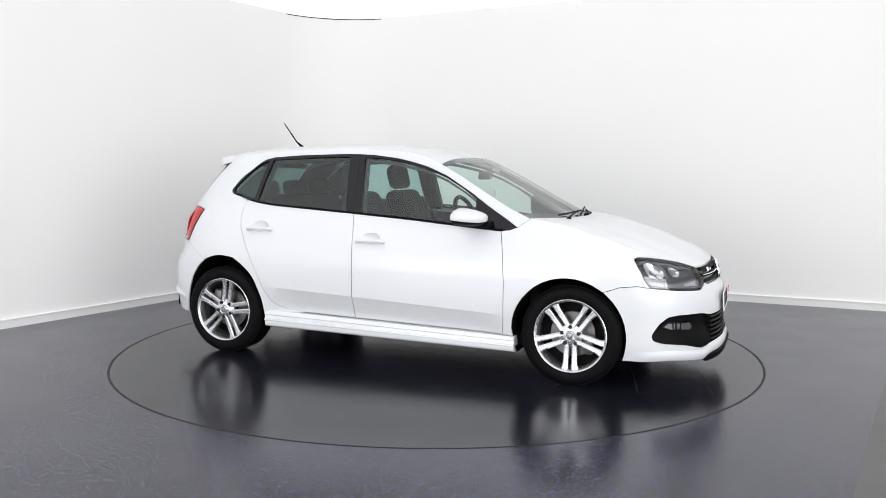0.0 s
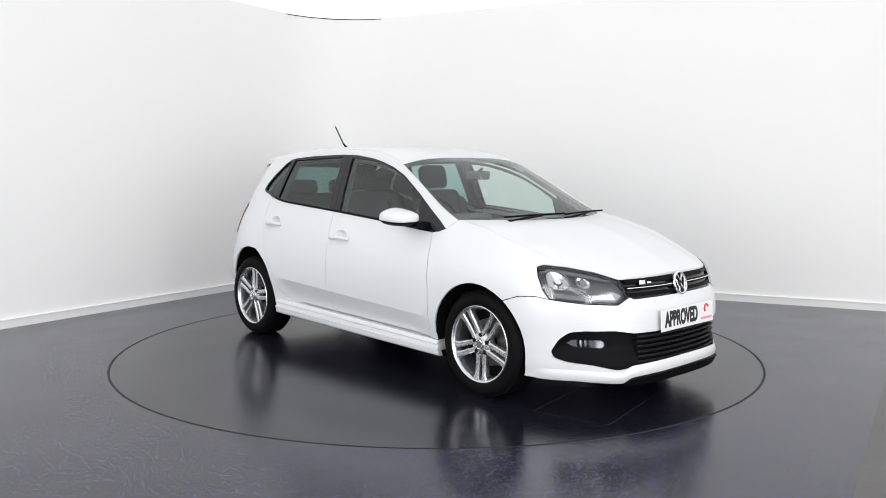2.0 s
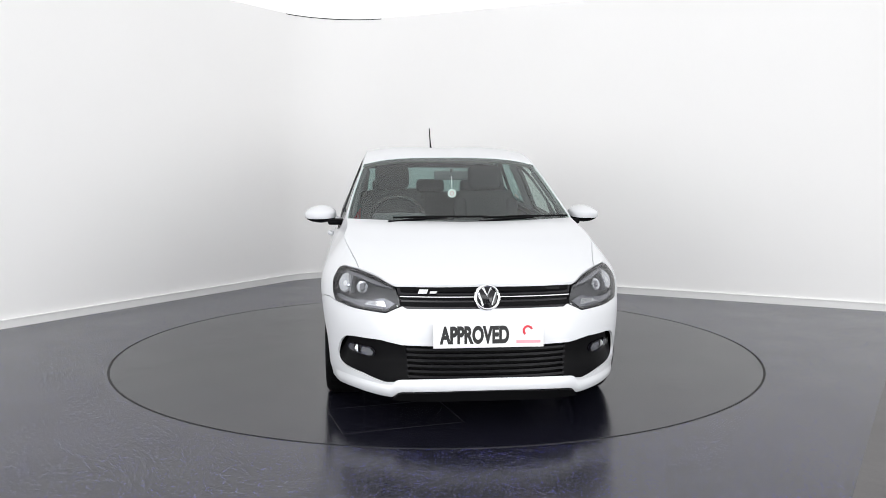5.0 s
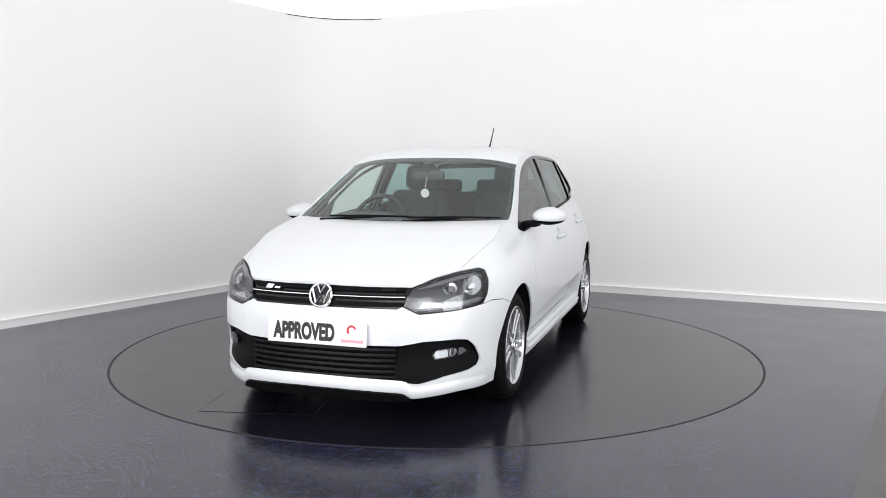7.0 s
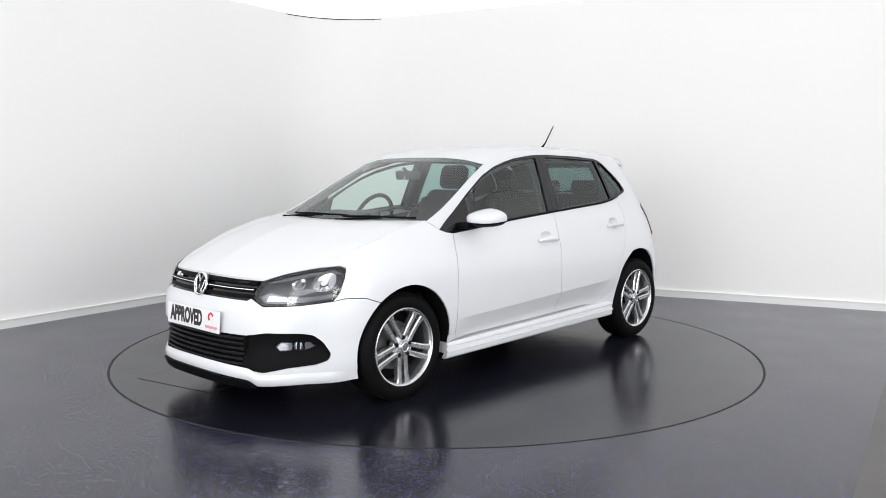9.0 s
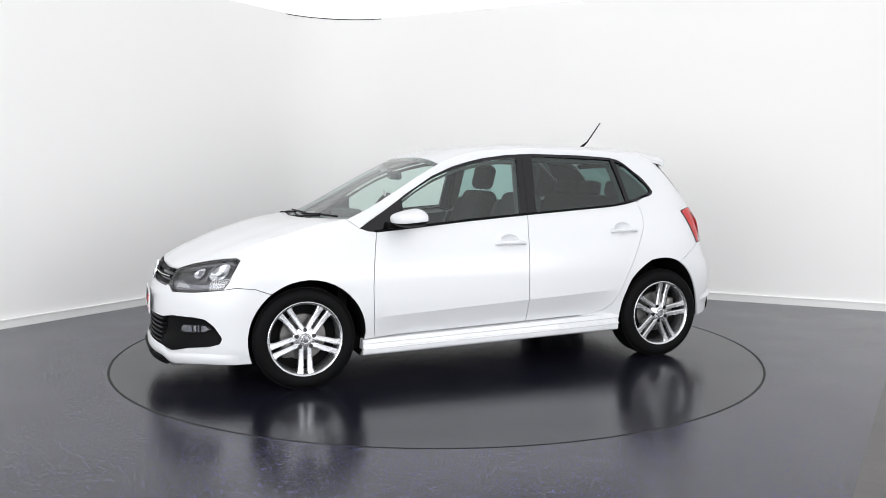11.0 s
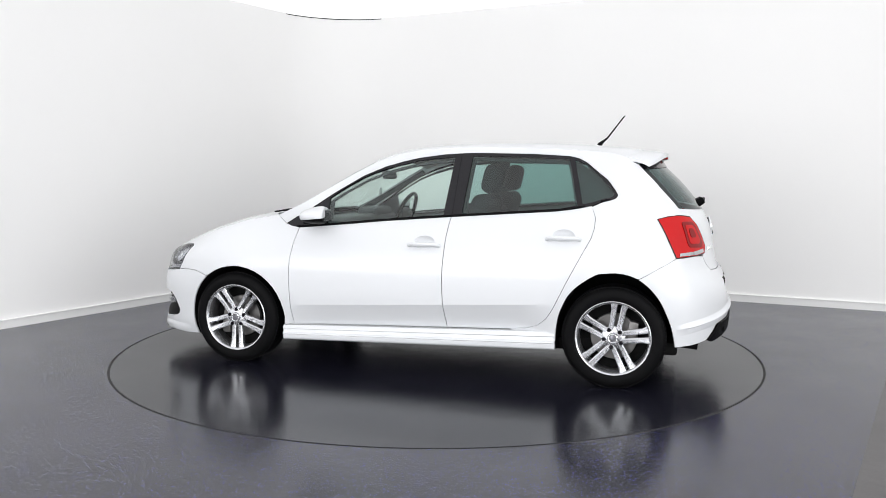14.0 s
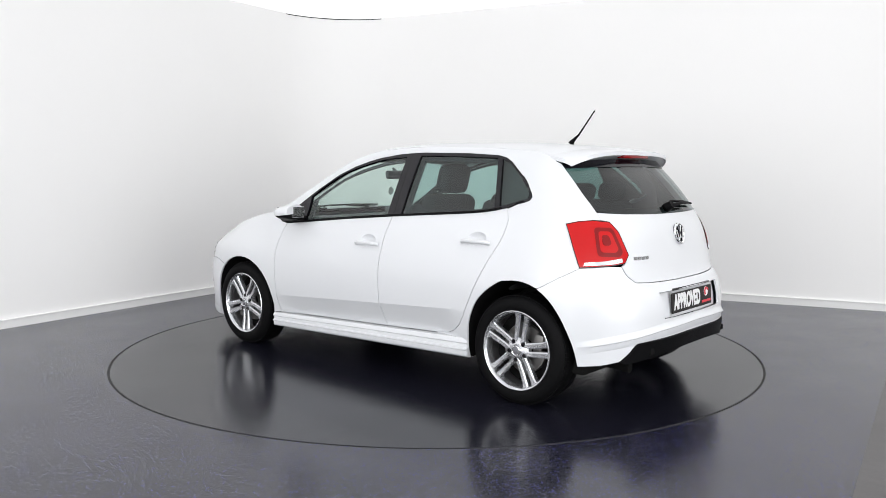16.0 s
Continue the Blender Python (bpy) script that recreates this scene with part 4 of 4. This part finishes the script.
def build_wheel(car, x, y, spin):
    r = .304
    w = new("wheel")
    w.parent = car
    side = 1 if y > 0 else -1
    w.matrix_basis = pose(x, y, r - .004, 0, 0, 0 if side > 0 else 180) @ pose(0, 0, 0, 0, spin, 0)
    # outer face at +y
    tyre = [(.222, -.195), (.245, -.205), (.275, -.203), (.294, -.188), (r - .003, -.165), (r, -.10), (r - .003, -.035), (.294, -.012), (.276, .003), (.250, .007), (.230, .003), (.217, -.006)]
    t = part("tyre", lathe(tyre, 72), RUBBER, w, "black low-profile tyre", angle=50)
    # tread blocks cut round the shoulder
    bm = bmesh.new()
    for i in range(84):
        a = 2 * math.pi * i / 84
        for yy in (-.045, -.155):
            b = box_bm(0, yy, r - .0029, .0195, .040, .006, 0)
            bmesh.ops.rotate(b, cent=(0, 0, 0), matrix=Matrix.Rotation(a + (.03 if yy < -.1 else 0), 3, "Y"), verts=b.verts)
            me = bpy.data.meshes.new("tmp")
            b.to_mesh(me)
            b.free()
            bm.from_mesh(me)
            bpy.data.meshes.remove(me)
    tagged(part("tread", bm, RUBBER, t, smooth=False), kind="stuff")
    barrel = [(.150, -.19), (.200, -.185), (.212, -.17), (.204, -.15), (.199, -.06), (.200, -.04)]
    part("barrel", lathe(barrel, 60), WHEEL_INNER, w, "inner barrel of the wheel, shade put into its grey", angle=40)
    rim = [(.199, -.045), (.202, -.018), (.205, -.006), (.208, -.001), (.212, .004), (.217, .006), (.221, .003), (.221, -.008)]
    rm = part("rim", lathe(rim, 72), SILVER, w, "silver five-twin-spoke alloy wheel", angle=40)
    part("brake_disc", lathe([(.06, -.085), (.135, -.085), (.138, -.09), (.138, -.105), (.06, -.105)], 48), DARK_METAL, w, "grey brake disc")
    part("backing", lathe([(.0001, -.115), (.20, -.115)], 32), UNDER, w)
    part("caliper", box_bm(-.10 if side > 0 else .10, -.075, .06, .06, .05, .11, .012), DARK_METAL, w)
    hub = part("hub", lathe([(.0001, -.004), (.030, -.004), (.034, -.010), (.050, -.012), (.070, -.022), (.074, -.045), (.06, -.07)], 40), SILVER, w)
    part("centre_cap", lathe([(.0001, .0005), (.024, -.0005), (.029, -.004)], 32), LAMP_GREY, hub, "grey centre cap")
    part("cap_ring", tube([(.025 * math.cos(2 * math.pi * i / 24), .001, .025 * math.sin(2 * math.pi * i / 24)) for i in range(24)], .003, 6, True), CHROME, hub)
    part("cap_chevron", tube([(-.019, .001, .010), (-.009, .001, -.016), (0, .001, .002), (.009, .001, -.016), (.019, .001, .010)], .0022, 5), CHROME, hub)
    for i in range(5):
        a = 2 * math.pi * i / 5
        b = part("wheel_bolt", lathe([(.0001, -.004), (.0115, -.004), (.0135, -.008), (.0145, -.024)], 12), GLOSS_BLACK, hub)
        b.matrix_basis = Matrix.Rotation(a + math.pi / 5, 4, "Y") @ pose(0, -.004, .053)
    # five twin spokes
    for i in range(5):
        a = 2 * math.pi * i / 5
        for k in (-1, 1):
            n = 11
            verts, faces = [], []
            for j in range(n):
                u = j / (n - 1)
                rad = .040 + .166 * u
                cx = k * (.0220 + .0060 * u)
                hw = .0138 + .0030 * u
                end = .012 * max(0, (u - .84) / .16)
                yo = -.010 - .004 * math.sin(u * math.pi) + .006 * u
                for dx, dy in ((-hw, -.034), (-hw, -.006), (-hw * .55, .0), (hw * .55, .0), (hw, -.006), (hw, -.034)):
                    verts.append(Vector((cx + dx + (k * end if dx * k > 0 else 0), yo + dy, rad)))
            for j in range(n - 1):
                for q in range(6):
                    p = (q + 1) % 6
                    faces.append((j * 6 + q, j * 6 + p, j * 6 + 6 + p, j * 6 + 6 + q))
            m = Matrix.Rotation(a, 3, "Y")
            part("spoke", ([m @ v for v in verts], faces), SILVER, rm, angle=30)
    return w


def build_mirror(car, side):
    def shell(keep):
        """The egg-shaped housing, cut along a sloping line: the cap above, the black tray below."""
        bm = bmesh.new()
        bmesh.ops.create_uvsphere(bm, u_segments=32, v_segments=20, radius=1)
        squash = lambda c, e: math.copysign(abs(c) ** e, c)
        for v in bm.verts:
            x, y, z = squash(v.co.x, .75), squash(v.co.y, .78), squash(v.co.z, .72)
            top = .062 * (1 - .26 * max(0, y) - .14 * max(0, -y)) * (1 - .42 * max(0, (x + .3) / 1.3))
            z = z * top if z > 0 else z * .052 * (1 - .15 * abs(y))
            v.co = (max(x * .108, -.066) - .018 * y, y * .102, z)
        cut = {"plane_co": (0, 0, -.013), "plane_no": (.10, .06, 1)}
        bmesh.ops.bisect_plane(bm, geom=bm.verts[:] + bm.edges[:] + bm.faces[:], clear_inner=keep == "cap", clear_outer=keep == "tray", **cut)
        bmesh.ops.holes_fill(bm, edges=[e for e in bm.edges if e.is_boundary])
        if keep == "tray":
            bmesh.ops.scale(bm, vec=(.97, .97, 1), verts=bm.verts)
        bmesh.ops.translate(bm, vec=(.612, .868, .992), verts=bm.verts)
        if side < 0:
            bmesh.ops.scale(bm, vec=(1, -1, 1), verts=bm.verts)
            bmesh.ops.reverse_faces(bm, faces=bm.faces)
        return bm
    m = part("door_mirror", shell("cap"), PAINT, car, "white door mirror on a black foot")
    arm = box_bm(.668, .768 * side, .950, .13, .10, .036, .013, 3)
    part("foot", merge(shell("tray"), arm), BLACK_TRIM, m, "black mirror tray and foot")
    part("mirror_glass", box_bm(.544, .868 * side, .996, .004, .140, .072, .0015, 1), CHROME, m, "mirror glass")


def build_handles(car):
    for c, z in ((-.08, .828), (-.935, .884)):
        for side in (1, -1):
            fix = (lambda q: q) if side > 0 else flip
            dish = part("handle_dish", fix(sheet(arc_pts(c, z + .010, .064, 0, 345, 24, .036), lambda s, q: -.0006 - .030 * max(0, 1 - ((s - c) / .064) ** 2 - ((q - z - .010) / .036) ** 2) ** .6, step=.010, gap=-.002, rim=0)), PAINT, car)
            n = 12
            pts = []
            for j in range(n):
                u = j / (n - 1)
                s = c + .100 - .200 * u
                p = skin(s, z - .012)
                o = skin_out(s, z - .012)
                pts.append(p + o * (.004 + .026 * min(1, math.sin(u * math.pi) * 2.2)))
            g = tube(pts, [.011 + .004 * math.sin(math.pi * j / (n - 1)) for j in range(n)], 10)
            part("door_handle", fix(g), PAINT, car, "white door handle")


def build_wipers(car):
    for y0, y1, xe in ((-.44, .12, 1.085), (.10, .64, 1.005)):
        w = part("wiper", tube([(1.135, y0, .972), (1.115, y0 + .14, .988), ((1.115 + xe) / 2, (y0 + y1) / 2 + .06, .997)], [.010, .008, .005]), BLACK_TRIM, car, "black windscreen wiper")
        part("blade", tube([(1.105 if y0 > 0 else 1.065, y0 + .02, .997), ((1.105 + xe) / 2, (y0 + y1) / 2, 1.003), (xe, y1 + .02, 1.002)], .006), BLACK_TRIM, w)
        part("pivot", box_bm(1.135, y0, .974, .03, .03, .022, .007), BLACK_TRIM, w)


def cushion(x, y, z, sx, sy, sz, m=None, bevel=.04):
    return box_bm(x, y, z, sx, sy, sz, bevel, 4, m)


def build_interior(car):
    part("floor_pan", box_bm(0.05, 0, .235, 3.3, 1.40, .08, .02), UNDER, car, "black underbody")
    part("engine_bulkhead", box_bm(.98, 0, .60, .06, 1.36, .66, .01), UNDER, car)
    part("boot_floor", box_bm(-1.42, 0, .55, .52, .78, .04), INTERIOR, car)
    for side in (1, -1):
        fix = (lambda q: q) if side > 0 else flip
        part("door_trim", fix(sheet(DOOR_F + BELT_F[1:] + SPLIT[1:], -.075, gap=.01, step=.08, rim=0)), INTERIOR, car, "dark grey door lining")
        part("door_trim", fix(sheet(SPLIT[::-1] + BELT_R[1:] + DOOR_R[1:], -.075, gap=.01, step=.08, rim=0)), INTERIOR, car, "dark grey door lining")
        cp = [(-1.06, 1.36), (-1.25, 1.34), (-1.60, 1.30), (-1.78, 1.05), (-1.5, .75), (-1.1, .72), (-1.10, 1.05), (-1.25, 1.13), (-1.15, 1.25)]
        part("pillar_trim", fix(sheet(cp, -.05, gap=0, step=.08, rim=0)), INTERIOR, car, "dark pillar lining")
        bp = [(-.235, 1.37), (-.315, 1.372), (-.29, .98), (-.19, .98)]
        part("pillar_trim", fix(sheet(bp, -.03, gap=0, step=.06, rim=.01)), INTERIOR, car)
        ap = [(.93, .985), (.65, 1.135), (.36, 1.292), (.34, 1.268), (.60, 1.118), (.84, .985)]
        part("pillar_trim", fix(sheet(ap, -.03, gap=0, step=.06, rim=.01)), INTERIOR, car)
    # dashboard
    dash = merge(cushion(.80, 0, .86, .42, 1.28, .17, pose(0, 0, 0, 0, 4), .05), cushion(.68, -.36, .965, .16, .36, .07, None, .03))
    d = part("dashboard", dash, INTERIOR, car, "black dashboard")
    part("console", cushion(.48, 0, .62, .30, .22, .42, pose(0, 0, 0, 0, 20), .03), INTERIOR, d)
    # steering wheel, right-hand drive
    ring = [(0, .185 * math.cos(2 * math.pi * i / 36), .185 * math.sin(2 * math.pi * i / 36)) for i in range(36)]
    st = part("steering_wheel", tube(ring, .015, 10, True), GLOSS_BLACK, car, "black leather three-spoke steering wheel")
    st.matrix_basis = pose(.44, -.36, .93, 0, -24, 0)
    part("boss", merge(cushion(.02, 0, 0, .05, .14, .12, None, .02), box_bm(.01, .10, 0, .02, .16, .03, .005), box_bm(.01, -.10, 0, .02, .16, .03, .005), box_bm(.01, 0, -.10, .02, .04, .16, .005)), INTERIOR, st)
    # seats
    def seat(y):
        s = part("front_seat", cushion(.02, y, .50, .50, .48, .16, pose(0, 0, 0, 0, -6), .05), FABRIC, car, "charcoal fabric front seat")
        lean = pose(0, 0, 0, 0, -20)
        part("backrest", merge(cushion(-.29, y, .83, .13, .46, .62, lean, .06), cushion(-.27, y + .20, .82, .16, .09, .5, lean, .04), cushion(-.27, y - .20, .82, .16, .09, .5, lean, .04)), FABRIC, s)
        h = part("headrest", cushion(-.415, y, 1.225, .10, .26, .19, pose(0, 0, 0, 0, -14), .05), FABRIC, s)
        for k in (-.05, .05):
            part("headrest_post", tube([(-.38, y + k, 1.08), (-.405, y + k, 1.18)], .006), CHROME, h)
    seat(.36)
    seat(-.36)
    r = part("rear_seat", cushion(-.72, 0, .55, .48, 1.22, .16, None, .05), FABRIC, car, "charcoal fabric rear bench")
    part("backrest", cushion(-1.06, 0, .84, .14, 1.20, .52, pose(0, 0, 0, 0, -18), .05), FABRIC, r)
    for y in (-.38, 0, .38):
        part("headrest", cushion(-1.14, y, 1.145, .09, .24, .11, pose(0, 0, 0, 0, -12), .035), FABRIC, r)
    part("parcel_shelf", box_bm(-1.40, 0, 1.015, .42, 1.06, .03, .01), INTERIOR, car)
    # mirror with a hanging tag
    m = part("interior_mirror", cushion(.43, 0, 1.245, .035, .23, .062, pose(0, 0, 0, 0, 12), .015), INTERIOR, car, "black rear-view mirror")
    part("stalk", tube([(.44, 0, 1.265), (.475, 0, 1.292)], .010), INTERIOR, m)
    part("cord", tube([(.46, 0, 1.24), (.50, 0, 1.155)], .0018, 6), PLATE_WHITE, m)
    tag = part("hanging_tag", lathe([(.0001, .003), (.027, .003), (.029, 0), (.027, -.003), (.0001, -.003)], 24), PLATE_WHITE, m, "round white hanging tag")
    tag.matrix_basis = pose(.50, 0, 1.125, 0, 0, -90)
    part("tag_mark", lathe([(.010, .0042), (.015, .0042)], 20), LOGO_PINK, tag)
    # wheel arch liners, running inwards from the edge of each opening
    for line in (ARCH_F, ARCH_R):
        for side in (1, -1):
            verts, faces = [], []
            for sg, z in line:
                q = skin(sg, z) - skin_out(sg, z) * .009
                verts += [Vector((q.x, q.y * side, z)), Vector((q.x, .40 * side, z))]
            for i in range(len(line) - 1):
                faces.append((2 * i, 2 * i + 1, 2 * i + 3, 2 * i + 2))
            faces.append(tuple(2 * i + 1 for i in range(len(line))))
            part("arch_liner", (verts, faces), UNDER, car, "black wheel arch liner")
    part("radiator", box_bm(1.80, 0, .45, .06, 1.0, .40), UNDER, car)
    part("engine_tray", box_bm(1.55, 0, .215, .70, 1.0, .03), UNDER, car)
    part("rear_tray", box_bm(-1.62, 0, .33, .50, .95, .03), UNDER, car)
    part("silencer", cushion(-1.50, .22, .31, .40, .34, .11, None, .05), DARK_METAL, car)
    part("axle_beam", tube([(-1.235, -.6, .29), (-1.235, .6, .29)], .04, 10), UNDER, car)


car = tagged(new("car"), "white five-door hatchback parked on the turntable", "car")
build_body(car)
build_front(car)
build_rear(car)
for x, y, spin in ((1.235, .808, 180), (-1.235, .806, -10), (1.235, -.808, 180), (-1.235, -.806, -10)):
    build_wheel(car, x, y, spin)
for k in (1, -1):
    build_mirror(car, k)
build_handles(car)
build_wipers(car)
build_interior(car)


# ---------------------------------------------------------------- motion of the turntable and of the car on it
def motions():
    rows_car, rows_table = [], []
    for i in range(33):
        t = i * .5
        a = -21.989 - 12.483 * t + .2314 * (t / 10) ** 2
        c, s = math.cos(radians(a)), math.sin(radians(a))
        ox, oy = -.0852, .0558
        rows_car.append((t, pose(ox * c - oy * s, ox * s + oy * c, 0, 0, 0, a)))
        rows_table.append((t, pose(0, 0, 0, 0, 0, a)))
    walk(turntable, rows_table)
    walk(car, rows_car)


motions()
